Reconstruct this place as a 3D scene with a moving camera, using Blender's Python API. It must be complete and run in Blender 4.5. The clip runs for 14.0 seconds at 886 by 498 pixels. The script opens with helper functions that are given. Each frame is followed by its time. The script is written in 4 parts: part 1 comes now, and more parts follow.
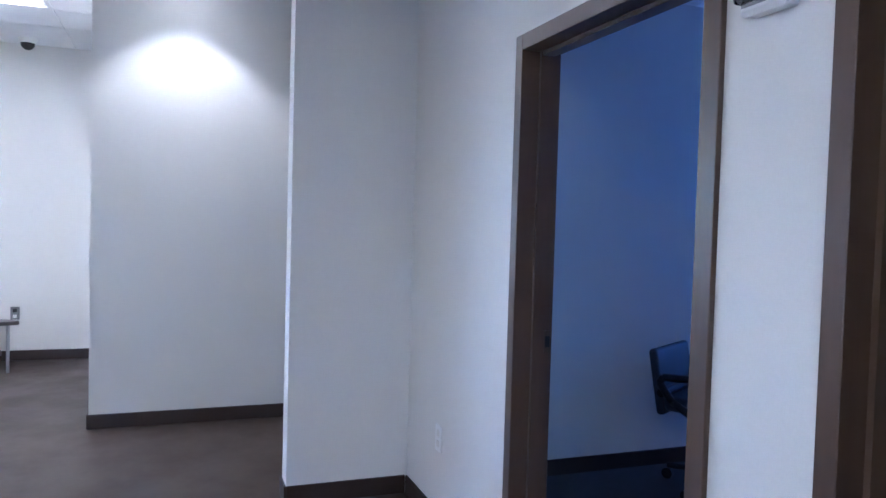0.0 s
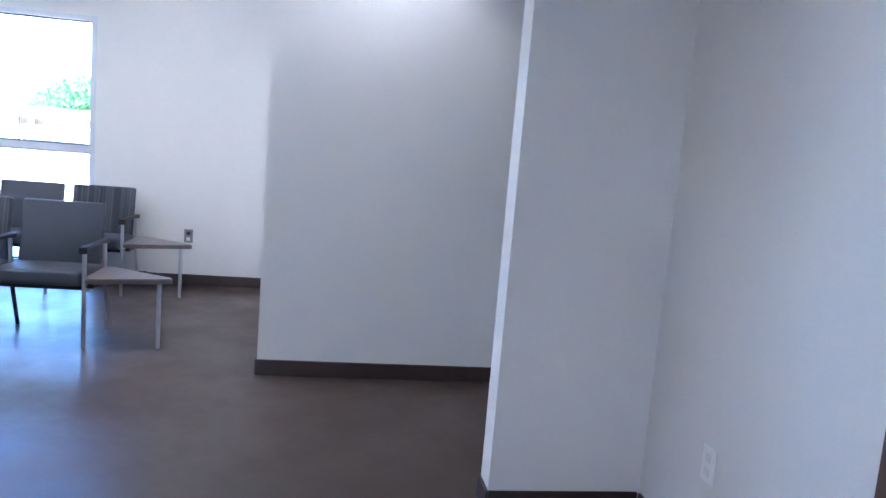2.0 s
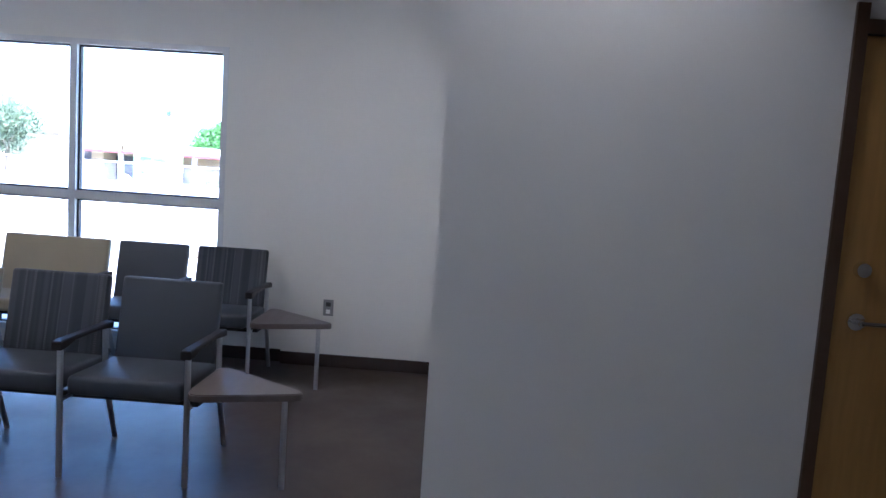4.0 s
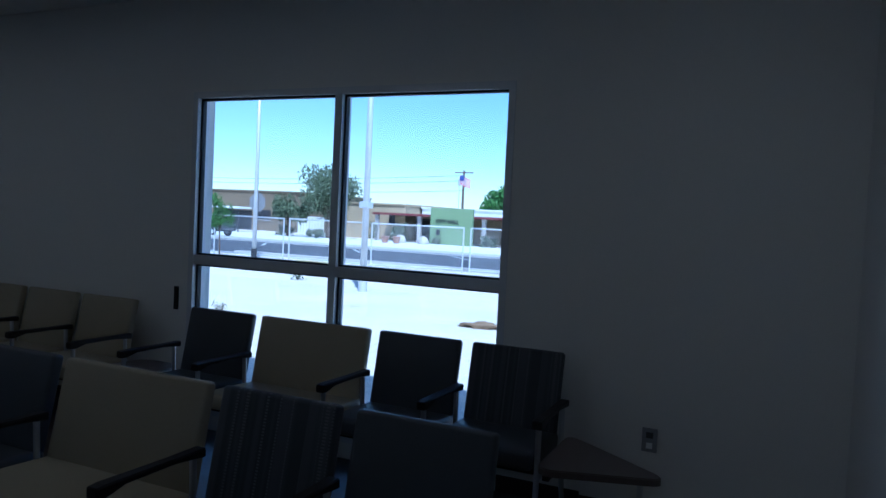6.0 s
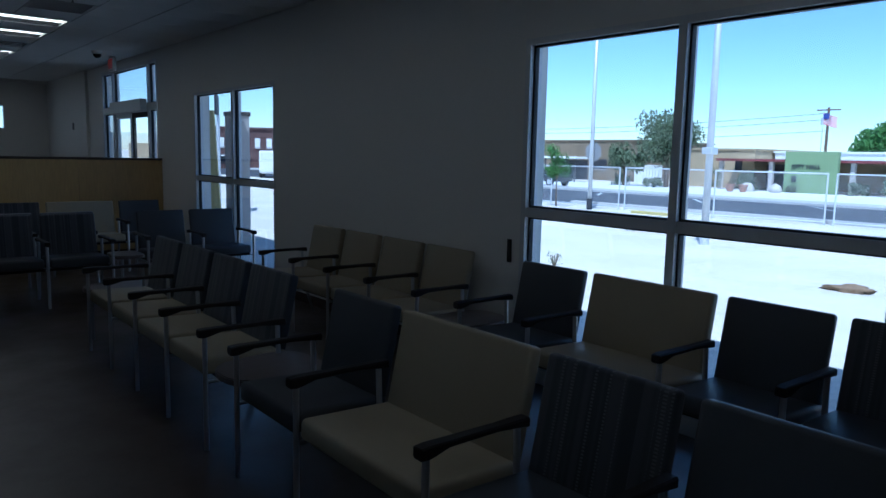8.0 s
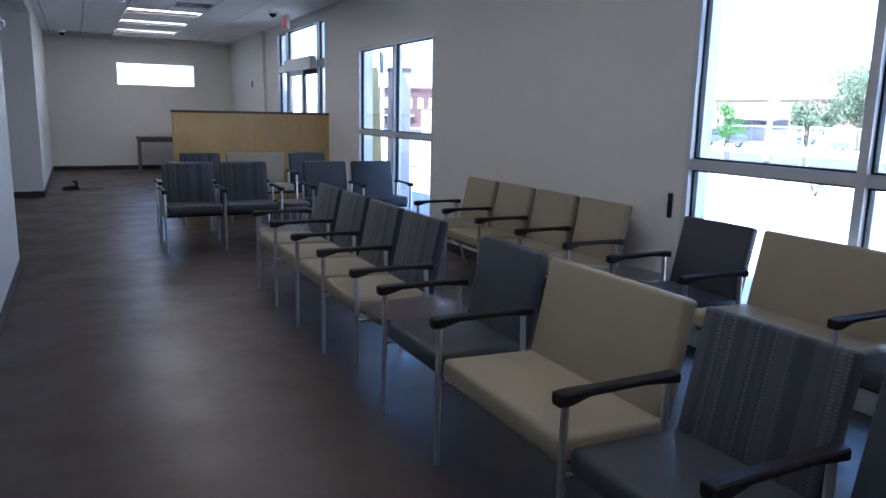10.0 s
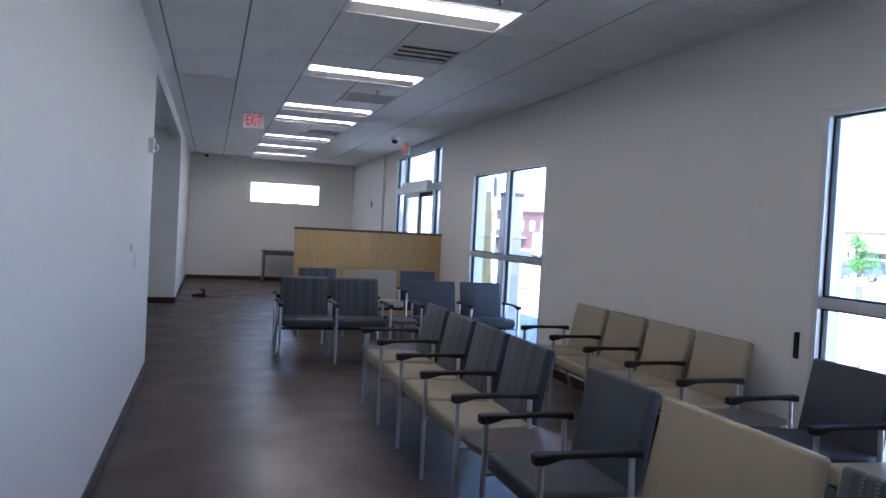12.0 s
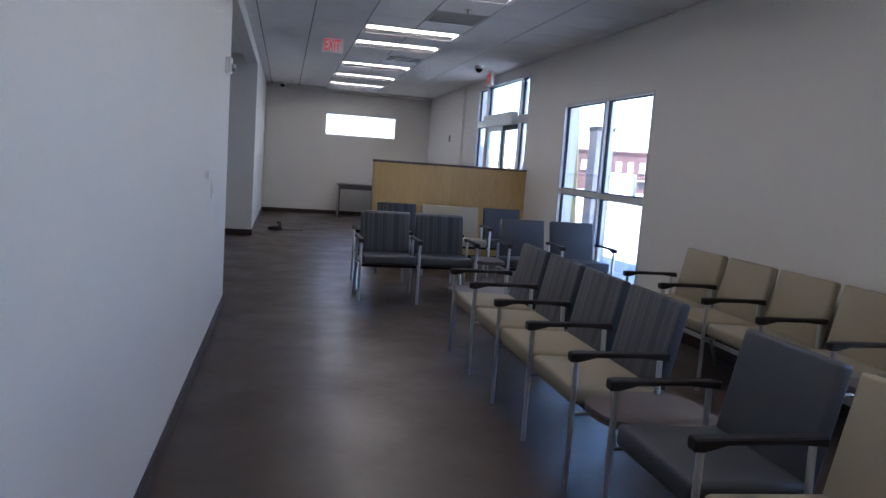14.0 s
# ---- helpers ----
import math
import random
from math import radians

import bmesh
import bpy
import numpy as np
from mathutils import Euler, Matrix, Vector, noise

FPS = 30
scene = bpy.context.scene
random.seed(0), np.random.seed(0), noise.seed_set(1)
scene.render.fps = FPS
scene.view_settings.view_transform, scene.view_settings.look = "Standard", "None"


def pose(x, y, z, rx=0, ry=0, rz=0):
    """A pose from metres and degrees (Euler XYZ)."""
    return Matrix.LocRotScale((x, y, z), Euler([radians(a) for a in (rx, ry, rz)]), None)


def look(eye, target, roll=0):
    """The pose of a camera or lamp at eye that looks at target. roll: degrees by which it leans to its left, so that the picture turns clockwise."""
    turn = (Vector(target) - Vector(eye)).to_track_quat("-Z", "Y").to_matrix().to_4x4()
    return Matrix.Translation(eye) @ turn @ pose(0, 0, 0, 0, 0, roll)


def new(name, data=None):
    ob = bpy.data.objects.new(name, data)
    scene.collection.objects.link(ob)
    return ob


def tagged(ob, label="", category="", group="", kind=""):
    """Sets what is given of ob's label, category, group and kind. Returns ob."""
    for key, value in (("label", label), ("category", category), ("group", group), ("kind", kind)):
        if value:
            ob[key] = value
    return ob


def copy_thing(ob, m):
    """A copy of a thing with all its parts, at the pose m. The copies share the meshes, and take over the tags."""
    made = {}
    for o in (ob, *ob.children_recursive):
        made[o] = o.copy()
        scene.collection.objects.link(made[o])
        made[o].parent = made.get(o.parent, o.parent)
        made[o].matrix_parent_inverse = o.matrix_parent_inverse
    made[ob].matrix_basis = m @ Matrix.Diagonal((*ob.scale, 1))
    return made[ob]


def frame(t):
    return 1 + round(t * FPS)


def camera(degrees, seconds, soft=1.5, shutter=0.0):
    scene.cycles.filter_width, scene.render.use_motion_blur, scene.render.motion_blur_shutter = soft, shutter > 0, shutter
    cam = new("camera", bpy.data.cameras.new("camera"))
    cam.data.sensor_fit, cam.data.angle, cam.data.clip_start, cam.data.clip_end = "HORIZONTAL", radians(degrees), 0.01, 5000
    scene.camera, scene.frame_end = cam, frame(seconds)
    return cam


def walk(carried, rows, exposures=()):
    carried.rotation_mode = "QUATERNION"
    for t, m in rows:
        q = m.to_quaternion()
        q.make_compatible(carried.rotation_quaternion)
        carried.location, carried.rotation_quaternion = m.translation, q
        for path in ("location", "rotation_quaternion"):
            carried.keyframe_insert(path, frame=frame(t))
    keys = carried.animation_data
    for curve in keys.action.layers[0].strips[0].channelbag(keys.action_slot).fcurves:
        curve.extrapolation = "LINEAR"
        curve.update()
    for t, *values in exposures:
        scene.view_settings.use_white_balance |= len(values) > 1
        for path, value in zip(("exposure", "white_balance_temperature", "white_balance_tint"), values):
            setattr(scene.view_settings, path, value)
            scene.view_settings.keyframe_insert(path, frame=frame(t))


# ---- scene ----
cam = camera(63.2, 14.0)
PATH = [
    (0, (-3.763, -1.387, 1.398), (-1.892, -2.088, 1.324), 1.6),
    (0.5, (-3.723, -1.354, 1.389), (-1.802, -1.912, 1.424), 2.5),
    (1, (-3.532, -1.318, 1.372), (-1.585, -1.777, 1.385), 3.9),
    (1.5, (-3.232, -1.262, 1.344), (-1.266, -1.615, 1.25), 3.7),
    (2, (-2.816, -1.253, 1.353), (-0.858, -1.569, 1.093), 4.7),
    (2.5, (-2.467, -1.184, 1.357), (-0.498, -1.282, 1.024), 4.7),
    (2.7, (-2.292, -1.118, 1.369), (-0.319, -1.212, 1.053), 4.7),
    (4.8, (-0.694, -0.871, 1.478), (1.285, -0.609, 1.354), 3.9),
    (5, (-0.521, -0.797, 1.467), (1.451, -0.485, 1.345), 4.0),
    (5.5, (-0.172, -0.675, 1.486), (1.793, -0.321, 1.367), 3.0),
    (6, (0.159, -0.513, 1.505), (1.977, 0.315, 1.42), 2.8),
    (6.5, (0.336, -0.373, 1.503), (1.97, 0.78, 1.458), 3.0),
    (7, (0.437, -0.319, 1.524), (1.916, 1.027, 1.487), 1.1),
    (7.5, (0.428, -0.331, 1.525), (1.755, 1.16, 1.397), 1.0),
    (8, (0.431, -0.321, 1.508), (1.689, 1.213, 1.251), 1.2),
    (8.2, (0.438, -0.311, 1.504), (1.662, 1.238, 1.191), 1.1),
    (10.3, (0.535, -0.278, 1.423), (1.36, 1.51, 1.071), 2.0),
    (10.5, (0.559, -0.261, 1.424), (1.345, 1.551, 1.111), 2.4),
    (11, (0.533, -0.275, 1.421), (1.289, 1.554, 1.134), 2.8),
    (11.5, (0.519, -0.269, 1.431), (1.195, 1.597, 1.188), 2.5),
    (12, (0.516, -0.267, 1.453), (1.13, 1.635, 1.4), 3.0),
    (12.5, (0.513, -0.269, 1.462), (1.12, 1.634, 1.571), 2.8),
    (13, (0.522, -0.264, 1.458), (1.111, 1.642, 1.596), 3.5),
    (13.5, (0.523, -0.083, 1.41), (1.049, 1.844, 1.311), 4.5),
    (14, (0.47, 0.302, 1.393), (0.909, 2.24, 1.158), 4.1),
]
walk(cam, [(t, look(eye, target, roll)) for t, eye, target, roll in PATH],
     exposures=[(0.0, 4.6, 4600, 16), (2.7, 4.4, 4700, 16), (4.8, 2.35, 4950, 16), (5.0, 2.15, 4800, 11), (5.5, 1.2, 4500, 7), (6.1, 0.05, 4320, 6),
                (6.6, -0.38, 4350, 4), (7.5, -0.42, 4350, 3), (8.2, 0.5, 4550, 5), (10.3, 2.65, 4980, 15), (12.5, 2.75, 5080, 16), (14.0, 2.55, 5200, 17)])

# ---- light ----
world = bpy.data.worlds.new("world")
scene.world = world
world.use_nodes = True
wn = world.node_tree.nodes
sky = wn.new("ShaderNodeTexSky")
sky.sky_type = 'NISHITA'
sky.sun_disc = False
sky.air_density, sky.dust_density, sky.ozone_density, sky.altitude = 1.0, 0.25, 3.0, 330
sky.sun_elevation = radians(58)
sky.sun_rotation = radians(-125)
world.node_tree.links.new(sky.outputs[0], wn["Background"].inputs[0])
wn["Background"].inputs[1].default_value = 0.15
sun = new("sun", bpy.data.lights.new("sun", 'SUN'))
sun.data.energy, sun.data.angle, sun.data.color = 5.0, radians(0.5), (1.0, 0.96, 0.9)
sun.matrix_world = look((-8.2 * 0.53, -5.7 * 0.53, 8.5), (0, 0, 0))


# ---- materials ----
def nodes_of(name):
    m = bpy.data.materials.new(name)
    m.use_nodes = True
    return m, m.node_tree.nodes, m.node_tree.links, m.node_tree.nodes["Principled BSDF"]


def mat(name, color, rough=0.5, metal=0.0, var=0.12, scale=6.0, fine=90.0, bump=0.05, spec=0.5, stretch=(1, 1, 1), bump_d=0.004):
    """A surface with cloudy colour variation, fine grain, uneven gloss and relief."""
    m, n, l, b = nodes_of(name)
    tc, mp = n.new("ShaderNodeTexCoord"), n.new("ShaderNodeMapping")
    mp.inputs["Scale"].default_value = stretch
    l.new(tc.outputs["Object"], mp.inputs[0])
    big, small = n.new("ShaderNodeTexNoise"), n.new("ShaderNodeTexNoise")
    big.inputs["Scale"].default_value, small.inputs["Scale"].default_value = scale, fine
    big.inputs["Detail"].default_value = 5
    for x in (big, small):
        l.new(mp.outputs[0], x.inputs["Vector"])
    add = n.new("ShaderNodeMath")
    add.operation = 'ADD'
    l.new(big.outputs["Fac"], add.inputs[0])
    l.new(small.outputs["Fac"], add.inputs[1])
    ramp = n.new("ShaderNodeMapRange")
    ramp.inputs["From Min"].default_value, ramp.inputs["From Max"].default_value = 0.6, 1.4
    ramp.inputs["To Min"].default_value, ramp.inputs["To Max"].default_value = 1 - var, 1 + var
    l.new(add.outputs[0], ramp.inputs[0])
    mul = n.new("ShaderNodeVectorMath")
    mul.operation = 'SCALE'
    mul.inputs[0].default_value = color
    l.new(ramp.outputs[0], mul.inputs["Scale"])
    l.new(mul.outputs[0], b.inputs["Base Color"])
    rr = n.new("ShaderNodeMapRange")
    rr.inputs["To Min"].default_value, rr.inputs["To Max"].default_value = max(rough - 0.08, 0.02), min(rough + 0.08, 1)
    l.new(big.outputs["Fac"], rr.inputs[0])
    l.new(rr.outputs[0], b.inputs["Roughness"])
    b.inputs["Metallic"].default_value = metal
    b.inputs["Specular IOR Level"].default_value = spec
    if bump:
        bp = n.new("ShaderNodeBump")
        bp.inputs["Strength"].default_value, bp.inputs["Distance"].default_value = bump, bump_d
        l.new(small.outputs["Fac"], bp.inputs["Height"])
        l.new(bp.outputs[0], b.inputs["Normal"])
    return m


def glow(name, color, strength):
    m, n, l, b = nodes_of(name)
    b.inputs["Base Color"].default_value = (0.8, 0.8, 0.8, 1)
    b.inputs["Emission Color"].default_value = (*color, 1)
    b.inputs["Emission Strength"].default_value = strength
    return m


def clear_glass(name, tint=(0.98, 0.99, 0.985)):
    m, n, l, b = nodes_of(name)
    b.inputs["Base Color"].default_value = (*tint, 1)
    b.inputs["Transmission Weight"].default_value = 1
    b.inputs["Roughness"].default_value = 0
    b.inputs["IOR"].default_value = 1.45
    return m


def striped_fabric(name, dark, light, thread):
    """Woven cloth with soft irregular bands and dotted rows of pale stitches along them."""
    m, n, l, b = nodes_of(name)
    tc = n.new("ShaderNodeTexCoord")

    def streak(scale, stretch, detail):
        mp, no = n.new("ShaderNodeMapping"), n.new("ShaderNodeTexNoise")
        mp.inputs["Scale"].default_value = stretch
        no.inputs["Scale"].default_value, no.inputs["Detail"].default_value = scale, detail
        l.new(tc.outputs["Object"], mp.inputs[0])
        l.new(mp.outputs[0], no.inputs["Vector"])
        return no.outputs["Fac"]

    def span(value, a, c):
        r = n.new("ShaderNodeMapRange")
        r.interpolation_type = 'SMOOTHSTEP'
        r.inputs["From Min"].default_value, r.inputs["From Max"].default_value = a, c
        l.new(value, r.inputs[0])
        return r.outputs[0]

    def blend(fac, one, two):
        x = n.new("ShaderNodeMixRGB")
        l.new(fac, x.inputs[0])
        for k, v in ((1, one), (2, two)):
            if isinstance(v, tuple):
                x.inputs[k].default_value = (*v, 1)
            else:
                l.new(v, x.inputs[k])
        return x.outputs[0]

    def times(u, v):
        x = n.new("ShaderNodeMath")
        x.operation = 'MULTIPLY'
        l.new(u, x.inputs[0])
        l.new(v, x.inputs[1])
        return x.outputs[0]

    bands = span(streak(26, (1, 0.006, 0.006), 1), 0.40, 0.60)
    fine_bands = span(streak(74, (1, 0.004, 0.004), 0), 0.61, 0.65)
    sep, along, wave = n.new("ShaderNodeSeparateXYZ"), n.new("ShaderNodeMath"), n.new("ShaderNodeMath")
    l.new(tc.outputs["Object"], sep.inputs[0])
    along.operation, wave.operation = 'MULTIPLY', 'SINE'
    along.inputs[1].default_value = 2 * math.pi / 0.011
    l.new(sep.outputs["Z"], along.inputs[0])
    l.new(along.outputs[0], wave.inputs[0])
    dots = span(wave.outputs[0], -0.35, 0.25)
    weave = streak(420, (1, 1, 1), 1)
    col = blend(bands, dark, light)
    col = blend(times(fine_bands, dots), col, thread)
    l.new(col, b.inputs["Base Color"])
    b.inputs["Roughness"].default_value = 0.85
    b.inputs["Sheen Weight"].default_value = 0.15
    bp = n.new("ShaderNodeBump")
    bp.inputs["Strength"].default_value, bp.inputs["Distance"].default_value = 0.35, 0.002
    l.new(weave, bp.inputs["Height"])
    l.new(bp.outputs[0], b.inputs["Normal"])
    return m


M_WALL = mat("wall_paint", (0.70, 0.685, 0.65), 0.6, var=0.03, scale=1.2, fine=220, bump=0.25, bump_d=0.0015)
def scuffed_floor():
    """Sheet vinyl with a cloudy tone and patches where the polish is worn."""
    m = mat("sheet_floor", (0.060, 0.044, 0.035), 0.36, var=0.18, scale=1.3, fine=14, bump=0, spec=0.34)
    n, l = m.node_tree.nodes, m.node_tree.links
    tc, patch, rr = n.new("ShaderNodeTexCoord"), n.new("ShaderNodeTexNoise"), n.new("ShaderNodeMapRange")
    patch.inputs["Scale"].default_value, patch.inputs["Detail"].default_value, patch.inputs["Roughness"].default_value = 1.9, 5, 0.6
    rr.inputs["From Min"].default_value, rr.inputs["From Max"].default_value = 0.36, 0.64
    rr.inputs["To Min"].default_value, rr.inputs["To Max"].default_value = 0.30, 0.44
    l.new(tc.outputs["Object"], patch.inputs["Vector"])
    l.new(patch.outputs["Fac"], rr.inputs[0])
    l.new(rr.outputs[0], n["Principled BSDF"].inputs["Roughness"])
    return m


M_FLOOR = scuffed_floor()
M_BASE = mat("rubber_base", (0.035, 0.022, 0.018), 0.45, var=0.12)
M_TILE = mat("ceiling_tile", (0.80, 0.80, 0.79), 0.9, var=0.05, scale=3, fine=240, bump=0.6, bump_d=0.002)
M_GRID = mat("ceiling_grid", (0.22, 0.22, 0.22), 0.5, var=0.03)
M_WHITE = mat("white_enamel", (0.78, 0.78, 0.77), 0.4, var=0.03)
M_ALU = mat("window_aluminium", (0.60, 0.61, 0.63), 0.42, 0.25, var=0.04, stretch=(1, 1, 0.1))
M_GASKET = mat("black_gasket", (0.012, 0.012, 0.014), 0.6)
M_GLASS = clear_glass("window_glass")
# dark blue tint made up to hold back daylight at the office window
M_TINTED = clear_glass("tinted_glass", (0.10, 0.16, 0.32))
M_STRIKE = mat("dull_bronze", (0.10, 0.075, 0.055), 0.4, 0.7)
M_STEEL = mat("silver_tube", (0.52, 0.53, 0.55), 0.32, 0.85, var=0.04)
M_CHROME = mat("chrome", (0.75, 0.75, 0.76), 0.15, 1.0, var=0.03)
M_BLACK = mat("black_plastic", (0.012, 0.010, 0.011), 0.5, var=0.1, spec=0.3)
M_BEIGE = mat("beige_vinyl", (0.315, 0.275, 0.19), 0.55, var=0.05, scale=5, fine=300, bump=0.3, bump_d=0.001)
M_SLATE = mat("slate_vinyl", (0.047, 0.053, 0.065), 0.5, var=0.07, scale=5, fine=300, bump=0.3, bump_d=0.001)
M_STRIPE = striped_fabric("striped_cloth", (0.031, 0.038, 0.052), (0.064, 0.070, 0.083), (0.125, 0.13, 0.14))
M_LAMINATE = mat("grey_laminate", (0.12, 0.10, 0.095), 0.35, var=0.1, scale=4, fine=120, stretch=(1, 8, 1))
M_MAPLE = mat("maple_veneer", (0.52, 0.37, 0.155), 0.4, var=0.16, scale=3, fine=40, stretch=(1, 1, 0.12), bump=0.03)
M_CAP = mat("dark_cap", (0.06, 0.045, 0.035), 0.4, var=0.1)
M_FRAME = mat("brown_door_frame", (0.085, 0.050, 0.030), 0.38, var=0.10, scale=4, fine=60, stretch=(1, 1, 0.15))
M_DOOR = mat("maple_door", (0.42, 0.24, 0.075), 0.4, var=0.14, scale=3, fine=50, stretch=(1, 1, 0.1))
M_KICK = mat("steel_plate", (0.45, 0.45, 0.45), 0.35, 0.9, var=0.05)
M_PLATE_GREY = mat("grey_plate", (0.22, 0.22, 0.23), 0.4)
M_RED = glow("exit_red", (1.0, 0.04, 0.03), 0.075)
M_RED.node_tree.nodes["Principled BSDF"].inputs["Base Color"].default_value = (0.55, 0.02, 0.015, 1)
M_LENS = glow("lamp_lens", (1.0, 0.84, 0.64), 2.75)
M_CAN = glow("downlight_lens", (1.0, 0.86, 0.68), 3.0)
M_REFLECT = mat("reflector_enamel", (0.45, 0.45, 0.45), 0.5, var=0.03)
M_GRILLE = mat("grille_grey", (0.45, 0.44, 0.43), 0.5)
M_CARPET = mat("dark_carpet", (0.05, 0.048, 0.05), 0.95, var=0.25, scale=8, fine=300, bump=0.6)
# outdoors
M_SAND = mat("pale_sand", (0.66, 0.60, 0.50), 0.95, var=0.16, scale=0.35, fine=9, bump=0.5, bump_d=0.03)
M_ASPHALT = mat("asphalt", (0.055, 0.058, 0.065), 0.85, var=0.15, scale=0.4, fine=40)
M_CONCRETE = mat("concrete", (0.45, 0.43, 0.40), 0.85, var=0.1, scale=1, fine=60, bump=0.2)
M_ROADPAINT = mat("road_paint", (0.7, 0.7, 0.68), 0.7)
M_YELLOW = mat("yellow_paint", (0.50, 0.42, 0.15), 0.7)
M_GALV = mat("galvanised_steel", (0.62, 0.63, 0.65), 0.45, 0.4, var=0.08)
M_STUCCO_TAN = mat("tan_block", (0.40, 0.31, 0.19), 0.9, var=0.12, scale=0.8, fine=20, bump=0.3)
# darker copy of the tan block, with the shaded side put into its colour
M_STUCCO_SHADED = mat("tan_block_shaded", (0.20, 0.15, 0.095), 0.9, var=0.12, scale=0.8, fine=20, bump=0.3)
M_STUCCO_GREEN = mat("green_stucco", (0.22, 0.29, 0.14), 0.9, var=0.12, scale=0.8, fine=20, bump=0.3)
M_STUCCO_WHITE = mat("white_stucco", (0.72, 0.71, 0.68), 0.9, var=0.06, scale=0.8, fine=20, bump=0.3)
M_STUCCO_PINK = mat("cream_stucco", (0.50, 0.45, 0.41), 0.9, var=0.08, scale=1, fine=30, bump=0.3)
M_BRICK = mat("red_brick", (0.10, 0.052, 0.046), 0.9, var=0.2, scale=2, fine=30)
M_FASCIA = mat("red_fascia", (0.17, 0.04, 0.04), 0.6)
M_DARK = mat("dark_recess", (0.03, 0.03, 0.035), 0.7)
M_BARK = mat("bark", (0.13, 0.09, 0.06), 0.95, var=0.25, scale=6, fine=40, bump=0.6)
M_LEAF = mat("leaves_olive", (0.11, 0.14, 0.07), 0.7, var=0.35, scale=2, fine=20)
M_LEAF2 = mat("leaves_bright", (0.06, 0.15, 0.025), 0.65, var=0.35, scale=2, fine=20)
M_SHRUB = mat("leaves_grey_green", (0.13, 0.15, 0.09), 0.8, var=0.3, scale=4, fine=30)
M_TERRACOTTA = mat("terracotta", (0.36, 0.20, 0.14), 0.8)
M_ROCK = mat("tan_rock", (0.22, 0.15, 0.09), 0.9, var=0.3, scale=4, fine=30, bump=0.6)
M_CARPAINT = mat("dark_car_paint", (0.03, 0.035, 0.045), 0.25, 0.2, spec=0.6)
M_PLY = mat("raw_plywood", (0.70, 0.62, 0.28), 0.75, var=0.2, scale=3, fine=30, stretch=(3, 3, 0.3))
M_BLUE = mat("flag_blue", (0.04, 0.06, 0.25), 0.8)
M_FLAGRED = mat("flag_red", (0.5, 0.04, 0.06), 0.8)


# ---- mesh helpers ----
def box(bm, x0, x1, y0, y1, z0, z1, bevel=0.0, segs=2):
    r = bmesh.ops.create_cube(bm, size=1, matrix=Matrix.Translation(((x0 + x1) / 2, (y0 + y1) / 2, (z0 + z1) / 2)) @ Matrix.Diagonal((x1 - x0, y1 - y0, z1 - z0, 1)))
    if bevel:
        edges = list({e for v in r["verts"] for e in v.link_edges})
        bmesh.ops.bevel(bm, geom=edges, offset=bevel, segments=segs, affect='EDGES', profile=0.5)
    return bm


def tube(bm, a, b, r, r2=None, n=12):
    a, b = Vector(a), Vector(b)
    d = b - a
    m = Matrix.Translation((a + b) / 2) @ d.to_track_quat('Z', 'Y').to_matrix().to_4x4()
    bmesh.ops.create_cone(bm, cap_ends=True, segments=n, radius1=r, radius2=r if r2 is None else r2, depth=d.length, matrix=m)
    return bm


def part(name, bm, material, parent=None, label="", smooth=False):
    me = bpy.data.meshes.new(name)
    bm.to_mesh(me)
    bm.free()
    me.materials.append(material)
    if smooth:
        for p in me.polygons:
            p.use_smooth = True
    ob = new(name, me)
    ob.parent = parent
    if label:
        ob["label"] = label
    return ob


def empty(name, label, category, group="", m=None, kind=""):
    ob = new(name)
    ob.empty_display_size = 0.1
    if m is not None:
        ob.matrix_basis = m
    return tagged(ob, label, category, group, kind)


def simple_box(name, dims, material, label, category="", kind="", group="", bevel=0.0):
    return tagged(part(name, box(bmesh.new(), *dims, bevel=bevel), material), label, category, group, kind)


def wall_y(name, x0, x1, y0, y1, z0, z1, openings, label, material=None):
    """A wall along y with openings (y0, y1, z0, z1) right through it."""
    bm = bmesh.new()
    cur = y0
    for a, b, c, d in sorted(openings):
        if a > cur:
            box(bm, x0, x1, cur, a, z0, z1)
        if c > z0:
            box(bm, x0, x1, a, b, z0, c)
        if d < z1:
            box(bm, x0, x1, a, b, d, z1)
        cur = b
    if cur < y1:
        box(bm, x0, x1, cur, y1, z0, z1)
    return tagged(part(name, bm, material or M_WALL), label, "wall", kind="structure")


def wall_x(name, y0, y1, x0, x1, z0, z1, openings, label, material=None):
    bm = bmesh.new()
    cur = x0
    for a, b, c, d in sorted(openings):
        if a > cur:
            box(bm, cur, a, y0, y1, z0, z1)
        if c > z0:
            box(bm, a, b, y0, y1, z0, c)
        if d < z1:
            box(bm, a, b, y0, y1, d, z1)
        cur = b
    if cur < x1:
        box(bm, cur, x1, y0, y1, z0, z1)
    return tagged(part(name, bm, material or M_WALL), label, "wall", kind="structure")


